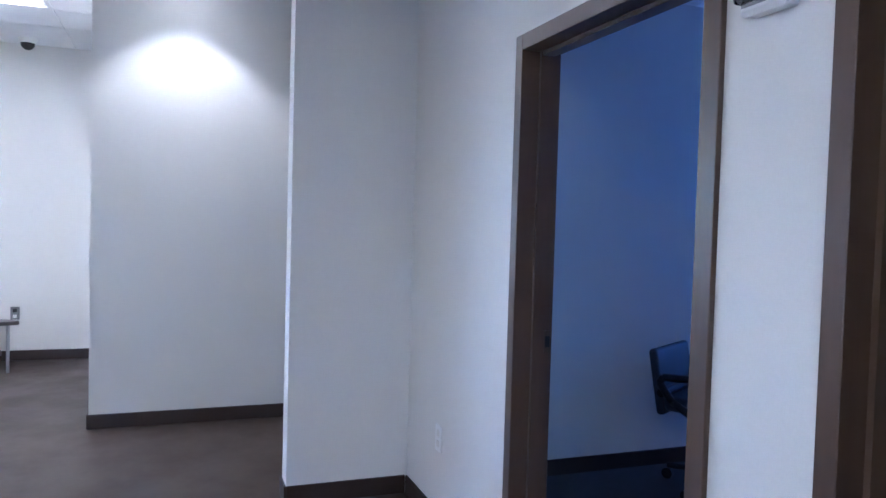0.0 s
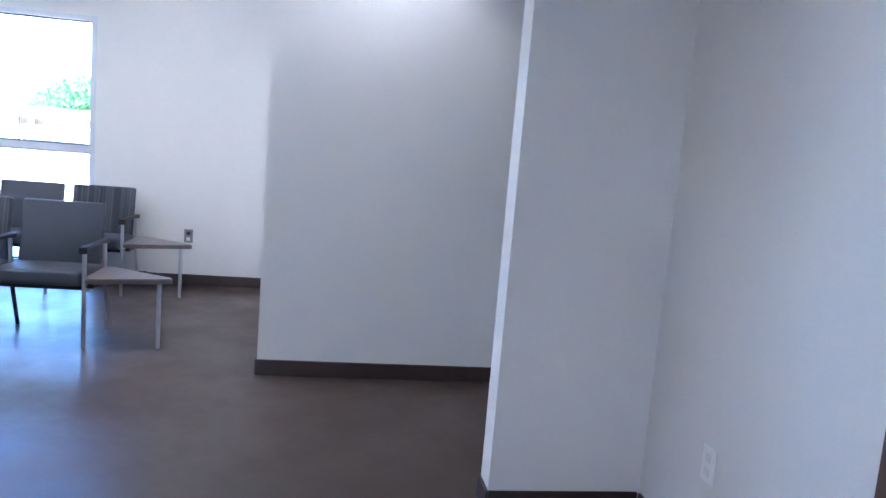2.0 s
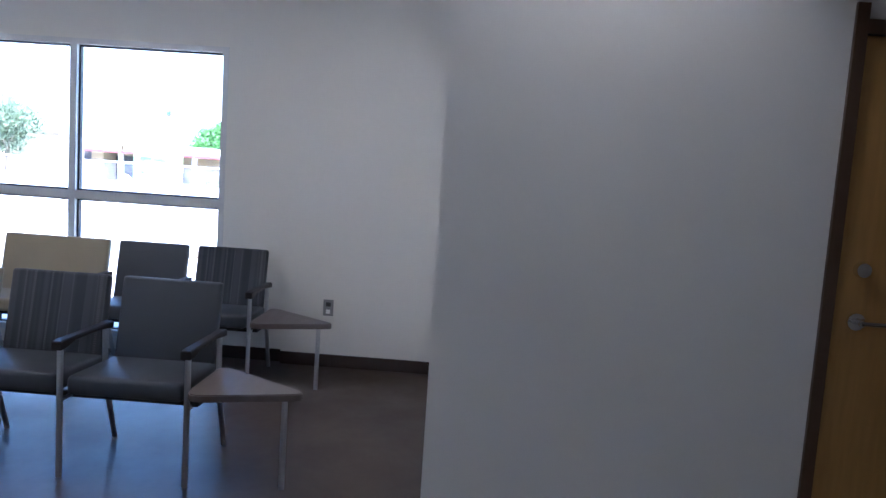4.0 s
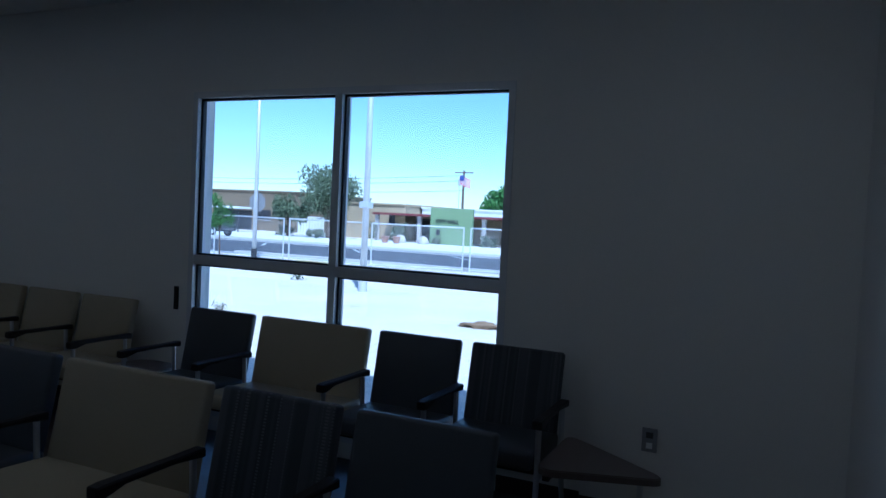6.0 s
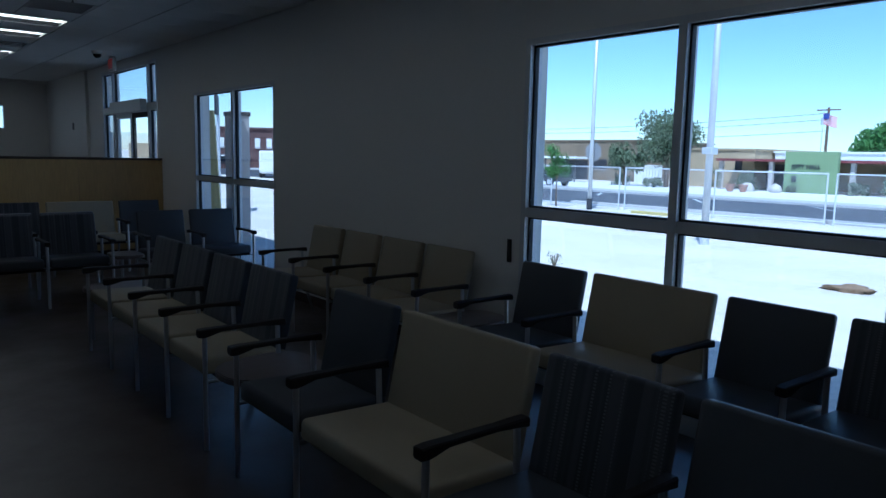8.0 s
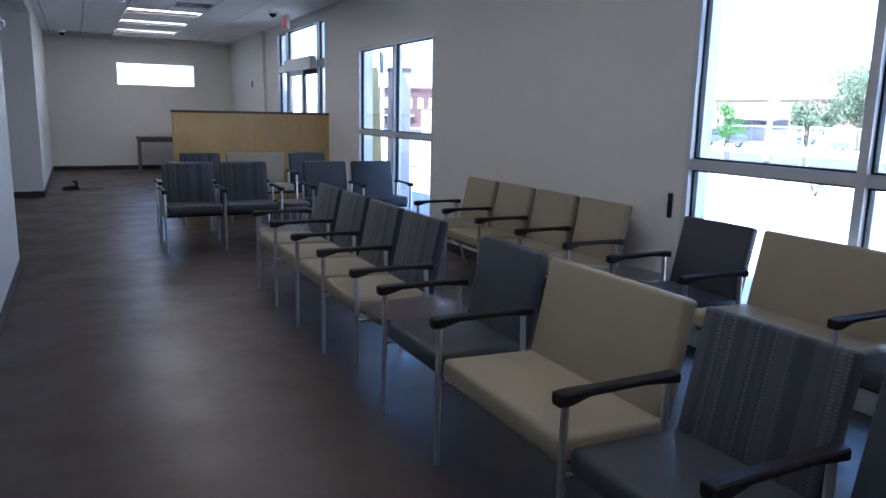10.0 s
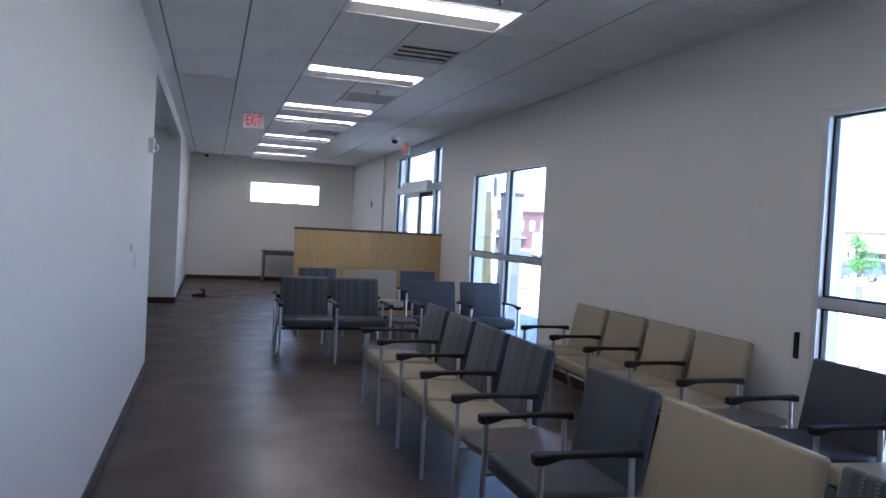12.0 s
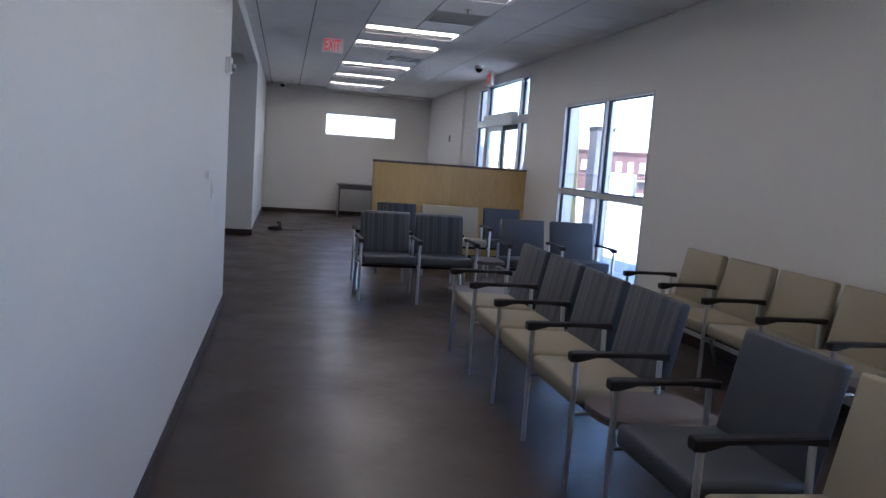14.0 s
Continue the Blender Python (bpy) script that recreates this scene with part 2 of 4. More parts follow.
# ---- building shell ----
XW = 3.915          # window wall, inner face
CEIL = 2.93
FLOOR = 0.0
YF = 17.73         # far wall
TOP = 3.6
W1 = (0.803, 3.105, 0.10, 2.275)
W2 = (6.765, 9.075, 0.10, 2.245)
W3 = (10.5, 13.42, 0.0, 2.81)
wall_y("wall_east", XW, XW + 0.21, -0.888, YF + 0.2, -0.3, TOP, [W1, W2, W3], "off-white painted wall with tall aluminium windows")
simple_box("wall_pilaster", (XW - 0.048, XW + 0.002, -0.888, 0.325, 0, CEIL + 0.3), M_WALL, "shallow off-white furred-out wall face beside the window", "wall", "structure")
simple_box("wall_pilaster", (XW - 0.048, XW + 0.002, 14.4, YF, 0, CEIL + 0.3), M_WALL, "shallow off-white furred-out wall face at the far end", "wall", "structure")
wall_x("wall_north", YF, YF + 0.25, -3.0, XW, -0.3, TOP, [(1.35, 3.055, 1.868, 2.402)], "off-white painted end wall with a wide high window")
simple_box("wall_furring", (-0.19, 1.0, YF - 0.05, YF + 0.002, 0, CEIL + 0.3), M_WALL, "shallow off-white boxed-out part of the end wall", "wall", "structure")
wall_y("wall_west", -0.19, -0.02, 0.40, YF, -0.3, TOP, [(6.88, 12.5, -0.3, 2.76)], "off-white painted long corridor wall with a wide opening")
wall_y("wall_alcove_back", -2.6, -2.45, 6.7, 12.7, -0.3, TOP, [], "off-white painted back wall of the side alcove")
wall_x("wall_alcove_south", 6.73, 6.88, -2.45, -0.19, -0.3, TOP, [], "off-white painted side wall of the alcove")
wall_x("wall_alcove_north", 12.5, 12.65, -2.45, -0.19, -0.3, TOP, [], "off-white painted side wall of the alcove")
# wall between the inner lobby and the hall, with a cased opening and a header
wall_y("wall_lobby", -0.27, -0.135, -6.5, 2.6, -0.3, TOP, [(-1.915, -0.013, -0.3, 2.66)], "off-white painted wall with a wide opening under a header")
D1 = (-2.415, -1.473, -0.3, 2.012)
D2 = (-3.76, -2.80, -0.3, 2.012)
wall_x("wall_offices", -2.655, -2.53, -7.0, -0.27, -0.3, TOP, [D1, D2], "off-white painted wall with office doorways")
# the opening is added to let daylight into the inner lobby
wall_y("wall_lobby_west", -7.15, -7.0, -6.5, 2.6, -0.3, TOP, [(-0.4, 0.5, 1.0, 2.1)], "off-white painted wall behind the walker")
wall_x("wall_lobby_north", 2.6, 2.75, -7.15, -0.27, -0.3, TOP, [], "off-white painted wall of the inner lobby")
wall_x("wall_office_back", -6.65, -6.5, -7.15, 1.46, -0.3, TOP, [(-1.3, -0.5, 1.2, 2.1)], "off-white painted office wall with a window")
wall_y("wall_office_side", -2.80, -2.70, -6.5, -2.655, -0.3, TOP, [], "off-white painted wall between offices")
# block with the lit wall
DB = (-3.28, -2.33, -0.3, 2.10)
wall_y("wall_lit", 1.332, 1.46, -6.5, -0.888, -0.3, TOP, [DB], "off-white painted wall lit from above by a downlight")
wall_x("wall_south", -1.02, -0.888, 1.46, XW, -0.3, TOP, [], "off-white painted end wall of the waiting room")
wall_y("wall_closet_back", 2.5, 2.6, -6.5, -1.02, -0.3, TOP, [], "plain wall of the closed room behind the maple door")
simple_box("floor", (-7.15, XW + 0.001, -6.65, YF + 0.1, -0.30, FLOOR), M_FLOOR, "brown-grey polished sheet floor with scuffs", "floor", "structure")
simple_box("carpet", (-2.70, -0.272, -6.5, -2.585, FLOOR, FLOOR + 0.006), M_CARPET, "dark grey office carpet", "carpet", "structure")
simple_box("roof", (-7.4, XW + 0.6, -6.9, YF + 0.5, TOP, TOP + 0.25), M_CONCRETE, "flat roof of the building", "roof", "structure")
simple_box("roof_parapet", (XW + 0.21, XW + 0.43, -6.9, YF + 0.5, 3.0, 4.3), M_STUCCO_PINK, "cream stucco parapet of the building", "parapet", "structure")

# baseboards
bases = [(XW - 0.012, XW, 0.325, W1[0]), (XW - 0.060, XW - 0.048, -0.888, 0.325), (XW - 0.012, XW, W1[1], W2[0]), (XW - 0.012, XW, W2[1], 10.36),
         (-0.02, -0.008, 0.40, 6.88), (-0.02, -0.008, 12.5, YF - 0.05), (1.0, XW - 0.03, YF - 0.012, YF), (-0.008, 1.0, YF - 0.062, YF - 0.05), (-2.45, -0.008, 12.488, 12.5),
         (1.32, 1.332, -2.298, -0.876), (1.332, XW - 0.060, -0.888, -0.876), (-0.282, -0.27, -2.518, -1.915), (-0.282, -0.27, -0.013, 2.6),
         (-0.282, -0.123, -1.915, -1.903), (-0.282, -0.123, -0.025, -0.013), (-0.135, -0.123, -0.013, 0.40), (-0.123, -0.008, 0.388, 0.40),
         (D1[1] + 0.04, -0.282, -2.53, -2.518), (D2[1] + 0.04, D1[0] - 0.05, -2.53, -2.518), (-0.282, -0.27, -6.5, -2.655), (XW - 0.060, XW - 0.048, 14.4, YF)]
for x0, x1, y0, y1 in bases:
    bm = bmesh.new()
    box(bm, x0, x1, y0, y1, FLOOR + 0.001, 0.095, bevel=0.003, segs=1)
    tagged(part("baseboard", bm, M_BASE), "dark brown rubber base along the wall", "baseboard", kind="structure")


# ---- ceilings ----
Y0, STEP, GX = 4.19, 0.587, -0.04
LAMP_Y = [Y0 + STEP * k for k in (-8, -4, 0, 4, 8, 10, 14, 17, 20)]
GRILLES = [(1.93 + GX, Y0 - 2 * STEP), (1.93 + GX, Y0 + 6 * STEP)]
DIFFUSERS = [(1.93 + GX, Y0 + 2 * STEP), (1.93 + GX, Y0 + 12 * STEP)]


def tile_ceiling(name, z, xs, ys_for, skip, y0, y1, label):
    """Lay-in panels set 8 mm below a grid of bars, in one mesh."""
    tiles = bmesh.new()
    bars = bmesh.new()
    for a, b in zip(xs, xs[1:]):
        ys = ys_for(a, b)
        for c, d in zip(ys, ys[1:]):
            if skip(a, b, c, d):
                continue
            box(tiles, a + 0.008, b - 0.008, c + 0.003, d - 0.003, z, z + 0.02)
            box(bars, a, b, c - 0.01, c + 0.01, z + 0.008, z + 0.016)
    for x in xs:
        if abs(x - 1.93 - GX) < 0.01:
            for c in ys_for(1.93 + GX, 2.51 + GX):
                if not skip(1.93 + GX, 2.51 + GX, c, c + STEP):
                    box(bars, x - 0.012, x + 0.012, c, c + STEP, z + 0.0055, z + 0.018)
            continue
        box(bars, x - 0.014, x + 0.014, y0, y1, z + 0.0055, z + 0.018)
    me = bpy.data.meshes.new(name)
    tmp = bpy.data.meshes.new("bars")
    tiles.to_mesh(me)
    n_tiles = len(tiles.faces)
    bars.to_mesh(tmp)
    tiles.from_mesh(tmp)
    for i, f in enumerate(tiles.faces):
        f.material_index = 0 if i < n_tiles else 1
    tiles.to_mesh(me)
    tiles.free(), bars.free()
    me.materials.append(M_TILE), me.materials.append(M_GRID)
    return tagged(new(name, me), label, "ceiling", kind="structure")


def hall_rows(a, b):
    step = STEP if a > 1.2 else 2 * STEP
    k0 = -6 if step > 1 else -12
    ys = [Y0 + k * step for k in range(k0, 60)]
    return [y for y in ys if -3.2 < y < YF]


def hall_skip(a, b, c, d):
    if 1.2 < a < 2.45:
        for y in LAMP_Y:
            if abs(y - c) < 0.05:
                return True
        if a > 1.8:
            return any(abs(y - c) < 0.05 for _, y in GRILLES + DIFFUSERS)
    return False


tile_ceiling("ceiling", CEIL, [-0.135] + [v + GX for v in (0.15, 0.75, 1.35, 1.93, 2.51, 3.10)] + [XW], hall_rows, hall_skip, -3.04, YF, "white lay-in ceiling panels in a grey metal grid")
simple_box("ceiling_border", (-0.135, XW, YF - 0.19, YF, CEIL - 0.05, CEIL + 0.05), M_WALL, "painted ceiling soffit at the end wall", "ceiling", "structure")
tile_ceiling("ceiling_corridor", CEIL, [-0.135, 0.6, 1.332], lambda a, b: [-6.5 + 0.692 * k for k in range(6)], lambda *q: False, -6.5, -3.04, "white lay-in ceiling panels of the side corridor")
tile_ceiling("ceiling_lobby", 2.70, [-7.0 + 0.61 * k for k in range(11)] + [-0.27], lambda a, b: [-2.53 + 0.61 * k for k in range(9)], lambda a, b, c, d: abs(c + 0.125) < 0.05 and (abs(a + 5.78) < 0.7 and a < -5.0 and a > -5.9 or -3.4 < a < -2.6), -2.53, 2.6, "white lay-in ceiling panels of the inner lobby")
tile_ceiling("ceiling_office", 2.70, [-2.70 + 0.607 * k for k in range(5)], lambda a, b: [-6.5 + 0.762 * k for k in range(6)], lambda *q: False, -6.5, -2.655, "white lay-in ceiling panels of the office")
tile_ceiling("ceiling_alcove", 2.9, [-2.45 + 0.75 * k for k in range(4)], lambda a, b: [6.88 + 1.405 * k for k in range(5)], lambda *q: False, 6.88, 12.5, "white lay-in ceiling panels of the alcove")


def troffer(y, x=1.35 + GX, z=CEIL):
    t = empty("ceiling_light", "recessed white fluorescent troffer with a bright centre lens", "ceiling light", "troffers along the hall", Matrix.Translation((x, y, z)) @ Matrix.Diagonal((1, STEP / 0.6, 1, 1)))
    bm = bmesh.new()
    for a in ((0.0, 1.16, 0.0, 0.03), (0.0, 1.16, 0.57, 0.60), (0.0, 0.03, 0.03, 0.57), (1.13, 1.16, 0.03, 0.57)):
        box(bm, *a, -0.002, 0.11)
    part("frame", bm, M_WHITE, t)
    bm = bmesh.new()
    for s in (0, 1):
        prev = None
        for k in range(7):
            u = k / 6
            yy = 0.03 + 0.17 * u
            zz = 0.006 + 0.024 * math.sin(u * math.pi / 2)
            yy = yy if s == 0 else 0.60 - yy
            row = [bm.verts.new((0.03, yy, zz)), bm.verts.new((1.13, yy, zz))]
            if prev:
                bm.faces.new((prev[0], prev[1], row[1], row[0]))
            prev = row
    r = bmesh.ops.solidify(bm, geom=bm.faces[:], thickness=0.004)
    part("reflector", bm, M_REFLECT, t, smooth=True)
    bm = bmesh.new()
    box(bm, 0.03, 1.13, 0.195, 0.405, 0.028, 0.11, bevel=0.004, segs=2)
    part("lens", bm, M_LENS, t, "glowing white lens")
    bm = bmesh.new()
    box(bm, 0.0, 1.16, 0.0, 0.60, 0.112, 0.12)
    part("housing", bm, M_WHITE, t)


for y in LAMP_Y:
    troffer(y)
# two unseen troffers, added only to brighten the inner lobby
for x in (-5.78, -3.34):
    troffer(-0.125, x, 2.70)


def ceiling_grille(x, y, louvre):
    kind = "supply air diffuser with chrome louvres" if louvre else "square grey egg-crate return grille"
    t = empty("ceiling_vent", kind + " in the ceiling grid", "ceiling vent", "", Matrix.Translation((x, y, CEIL)) @ Matrix.Diagonal((1, STEP / 0.6, 1, 1)))
    bm = bmesh.new()
    for a in ((0.0, 0.58, 0.0, 0.04), (0.0, 0.58, 0.56, 0.60), (0.0, 0.04, 0.04, 0.56), (0.54, 0.58, 0.04, 0.56)):
        box(bm, *a, -0.004, 0.02)
    part("frame", bm, M_ALU if louvre else M_GRILLE, t)
    part("backing", box(bmesh.new(), 0, 0.58, 0, 0.60, 0.03, 0.04), M_GASKET if louvre else M_GRILLE, t)
    if louvre:
        for k in range(7):
            bm = bmesh.new()
            box(bm, 0.05, 0.53, -0.025, 0.025, -0.0015, 0.0015)
            bm.transform(Matrix.Translation((0, 0.08 + 0.075 * k, 0.02)) @ Matrix.Rotation(radians(-38), 4, 'X'))
            part("slat", bm, M_CHROME if k % 2 else M_WHITE, t)
    else:
        bm = bmesh.new()
        for k in range(1, 22):
            box(bm, 0.04 + k * 0.0236 - 0.0035, 0.04 + k * 0.0236 + 0.0035, 0.04, 0.56, 0.0, 0.014)
            box(bm, 0.04, 0.54, 0.04 + k * 0.024 - 0.0035, 0.04 + k * 0.024 + 0.0035, 0.001, 0.0135)
        part("egg_crate", bm, M_GRILLE, t)


for x, y in GRILLES:
    ceiling_grille(x, y, False)
for x, y in DIFFUSERS:
    ceiling_grille(x, y, True)


# ---- windows ----
def window_y(name, span, mullions, bars, label, depth=0.11, setback=0.0):
    """Aluminium frame in the east wall: mullions at y, bars as (z0, z1), with panes between."""
    y0, y1, z0, z1 = span
    xa, xb = XW - 0.004 + setback, XW + setback + depth
    t = tagged(new(name), label, "window", kind="structure")
    f = 0.042 if y0 < 5 else 0.034
    bm = bmesh.new()
    box(bm, xa, xb, y0, y0 + f, z0, z1), box(bm, xa, xb, y1 - f, y1, z0, z1)
    box(bm, xa, xb, y0 + f, y1 - f, z1 - f, z1), box(bm, xa, xb, y0 + f, y1 - f, z0, z0 + f)
    part("window_frame", bm, M_ALU, t)
    ys = [y0 + f] + [v for m_ in mullions for v in (m_ - 0.026, m_ + 0.026)] + [y1 - f]
    for m_ in mullions:
        part("mullion", box(bmesh.new(), xa + 0.002, xb - 0.002, m_ - 0.026, m_ + 0.026, z0 + f, z1 - f), M_ALU, t)
    zs = [z0 + f] + [v for b in bars for v in b] + [z1 - f]
    for a, b in zip(ys[::2], ys[1::2]):
        for c, d in bars:
            part("transom_bar", box(bmesh.new(), xa + 0.004, xb - 0.004, a, b, c, d), M_ALU, t)
        for c, d in zip(zs[::2], zs[1::2]):
            bm = bmesh.new()
            g = 0.012
            for q in ((a, a + g, c, d), (b - g, b, c, d), (a + g, b - g, c, c + g), (a + g, b - g, d - g, d)):
                box(bm, xa + 0.035, xa + 0.075, *q)
            part("gasket", bm, M_GASKET, t, "black rubber glazing gasket")
            p = part("pane", box(bmesh.new(), xa + 0.05, xa + 0.056, a + 0.002, b - 0.002, c + 0.002, d - 0.002), M_GLASS, t, "clear window glass")
            p.visible_shadow = False
    return t


window_y("window_1", W1, [1.945], [(1.112, 1.175)], "tall aluminium window of four panes by the waiting chairs")
window_y("window_2", W2, [7.87], [(1.125, 1.188)], "tall aluminium window of four panes between the chairs and the entrance")
# high window in the end wall
t = tagged(new("window_3"), "wide low white-framed window high in the end wall", "window", kind="structure")
bm = bmesh.new()
for q in ((1.35, 3.055, 1.868, 1.906), (1.35, 3.055, 2.364, 2.402), (1.35, 1.388, 1.906, 2.364), (3.017, 3.055, 1.906, 2.364)):
    box(bm, q[0], q[1], YF - 0.004, YF + 0.10, q[2], q[3])
part("window_frame", bm, M_WHITE, t)
p = part("pane", box(bmesh.new(), 1.384, 3.021, YF + 0.05, YF + 0.056, 1.902, 2.368), M_GLASS, t, "clear window glass")
p.visible_shadow = False
t = tagged(new("window_4"), "aluminium office window", "window", kind="structure")
bm = bmesh.new()
for q in ((-1.3, -0.5, 1.2, 1.24), (-1.3, -0.5, 2.06, 2.1), (-1.3, -1.26, 1.24, 2.06), (-0.54, -0.5, 1.24, 2.06)):
    box(bm, q[0], q[1], -6.62, -6.53, q[2], q[3])
part("window_frame", bm, M_ALU, t)
# dark pane added to keep sunlit outdoor light out of the office
part("pane", box(bmesh.new(), -1.27, -0.53, -6.58, -6.574, 1.23, 2.07), M_TINTED, t, "dark blue pane added to hold back outdoor light")
# blue area lamp added in the office window's opening to stand in for sky
office_sky = new("office_sky_stand_in", bpy.data.lights.new("office_sky_stand_in", 'AREA'))
office_sky.data.shape, office_sky.data.size, office_sky.data.size_y = 'RECTANGLE', 0.74, 0.84
office_sky.data.energy, office_sky.data.color = 0.42, (0.20, 0.38, 1.0)
office_sky.matrix_world = look((-0.9, -6.525, 1.65), (-0.9, 0, 1.65))
# unseen window added in the lobby's west wall as a source of daylight
t = tagged(new("lobby_fill_window"), "small unseen aluminium window added to brighten the inner lobby", "window", kind="structure")
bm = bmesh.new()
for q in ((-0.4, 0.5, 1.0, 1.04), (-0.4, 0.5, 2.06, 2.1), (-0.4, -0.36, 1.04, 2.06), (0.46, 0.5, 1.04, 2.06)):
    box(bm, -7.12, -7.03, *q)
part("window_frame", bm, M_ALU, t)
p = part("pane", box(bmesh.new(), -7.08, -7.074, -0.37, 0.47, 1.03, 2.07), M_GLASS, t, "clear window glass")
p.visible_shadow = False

# ---- entrance unit ----
t = tagged(new("door_entrance"), "aluminium storefront entrance with transom and an open glass door", "door", kind="structure")
y0, y1, z1 = W3[0], W3[1], W3[3]
xa, xb = XW - 0.004, XW + 0.11
bm = bmesh.new()
box(bm, xa, xb, y0, y0 + 0.05, 0, z1), box(bm, xa, xb, y1 - 0.05, y1, 0, z1), box(bm, xa, xb, y0 + 0.05, y1 - 0.05, z1 - 0.05, z1)
part("door_frame", bm, M_ALU, t)
for y in (10.93, 12.78):
    part("mullion", box(bmesh.new(), xa + 0.002, xb - 0.002, y - 0.03, y + 0.03, 0, z1 - 0.05), M_ALU, t)
part("transom_bar", box(bmesh.new(), xa + 0.004, xb - 0.004, y0 + 0.05, y1 - 0.05, 2.09, 2.20), M_ALU, t)
part("door_operator", box(bmesh.new(), xa - 0.10, xa, 10.97, 12.6, 2.07, 2.26, bevel=0.01), M_ALU, t, "aluminium automatic door operator box")
for a, b in ((y0 + 0.05, 10.90), (10.96, 12.75), (12.81, y1 - 0.05)):
    for c, d in ((2.20, z1 - 0.05), (0.12, 2.09)):
        if (a, c) == (10.96, 0.12):
            continue
        bm = bmesh.new()
        for q in ((a, a + 0.012, c, d), (b - 0.012, b, c, d), (a, b, c, c + 0.012), (a, b, d - 0.012, d)):
            box(bm, xa + 0.035, xa + 0.075, *q)
        part("gasket", bm, M_GASKET, t)
        p = part("pane", box(bmesh.new(), xa + 0.05, xa + 0.056, a, b, c, d), M_GLASS, t, "clear glass")
        p.visible_shadow = False
for a, b in ((11.87, 12.74), (10.97, 11.83)):
    leaf = new("door_leaf")
    leaf.parent = t
    leaf["label"] = "aluminium and glass swing door leaf"
    bm = bmesh.new()
    for q in ((a, a + 0.07, 0.01, 2.08), (b - 0.07, b, 0.01, 2.08), (a + 0.07, b - 0.07, 2.0, 2.08), (a + 0.07, b - 0.07, 0.01, 0.22)):
        box(bm, xa + 0.03, xa + 0.075, *q)
    part("leaf_frame", bm, M_GASKET if a < 11 else M_ALU, leaf)
    p = part("pane", box(bmesh.new(), xa + 0.05, xa + 0.056, a + 0.07, b - 0.07, 0.22, 2.0), M_GLASS, leaf)
    p.visible_shadow = False
    part("push_bar", tube(bmesh.new(), (xa - 0.01, a + 0.1, 1.0), (xa - 0.01, b - 0.1, 1.0), 0.012), M_STEEL, leaf)


# ---- inner doorways ----
def hollow_frame(name, x0, x1, label):
    t = tagged(new(name), label, "door", kind="structure")
    ya, yb = -2.67, -2.515
    for n_, q in (("jamb", (x0 - 0.05, x0 + 0.01)), ("jamb", (x1 - 0.01, x1 + 0.04))):
        bm = bmesh.new()
        box(bm, q[0], q[1], ya, yb, FLOOR, 2.06, bevel=0.002, segs=1)
        s = (q[1], q[1] + 0.014) if q[0] < x0 else (q[0] - 0.014, q[0])
        box(bm, s[0], s[1], -2.63, -2.585, FLOOR, 2.005)
        part(n_, bm, M_FRAME, t)
    bm = bmesh.new()
    box(bm, x0 + 0.01, x1 - 0.01, ya, yb, 2.005, 2.06, bevel=0.002, segs=1)
    box(bm, x0 + 0.03, x1 - 0.03, -2.63, -2.585, 1.99, 2.005)
    part("head", bm, M_FRAME, t)
    return t


t = hollow_frame("door_1", D1[0], D1[1], "brown-painted metal door frame standing open to a dim office")
part("strike_plate", box(bmesh.new(), D1[1] - 0.0125, D1[1] - 0.0095, -2.665, -2.637, 0.94, 1.02), M_STRIKE, t, "steel strike plate")
part("strike_hole", box(bmesh.new(), D1[1] - 0.0135, D1[1] - 0.0120, -2.659, -2.641, 0.96, 1.0), M_GASKET, t)
bm = bmesh.new()
tube(bm, (D1[0] + 0.012, -2.68, 0.2), (D1[0] + 0.012, -2.68, 0.32), 0.008)
part("hinge", bm, M_STEEL, t)
t = hollow_frame("door_2", D2[0], D2[1], "brown-painted metal door frame of a dark room")
# maple door in the lit wall
t = tagged(new("door_3"), "closed maple veneer door with lever, deadbolt and steel kick plate", "door", kind="structure")
bm = bmesh.new()
for q in ((DB[0] - 0.002, DB[0] + 0.05, FLOOR, 2.10), (DB[1] - 0.012, DB[1] + 0.032, FLOOR, 2.155), (DB[0] + 0.05, DB[1] - 0.012, 2.05, 2.10)):
    box(bm, 1.317, 1.467, *q)
part("door_frame", bm, M_FRAME, t)
lf = part("door_leaf", box(bmesh.new(), 1.337, 1.382, DB[0] + 0.053, DB[1] - 0.015, 0.012, 2.047), M_DOOR, t)
part("kick_plate", box(bmesh.new(), 1.334, 1.337, DB[0] + 0.07, DB[1] - 0.03, 0.03, 0.28), M_KICK, lf, "steel kick plate")
part("threshold", box(bmesh.new(), 1.337, 1.447, DB[0] + 0.05, DB[1] - 0.05, FLOOR, FLOOR + 0.008), M_STEEL, t, "steel threshold")
yl = DB[1] - 0.10
bm = bmesh.new()
tube(bm, (1.337, yl, 1.03), (1.324, yl, 1.03), 0.032), tube(bm, (1.324, yl, 1.03), (1.282, yl, 1.03), 0.011), tube(bm, (1.287, yl, 1.03), (1.287, yl - 0.11, 1.03), 0.009)
part("lever_handle", bm, M_CHROME, lf, "chrome lever handle")
bm = bmesh.new()
tube(bm, (1.337, yl, 1.22), (1.312, yl, 1.22), 0.03, 0.026)
part("deadbolt", bm, M_CHROME, lf, "chrome deadbolt")


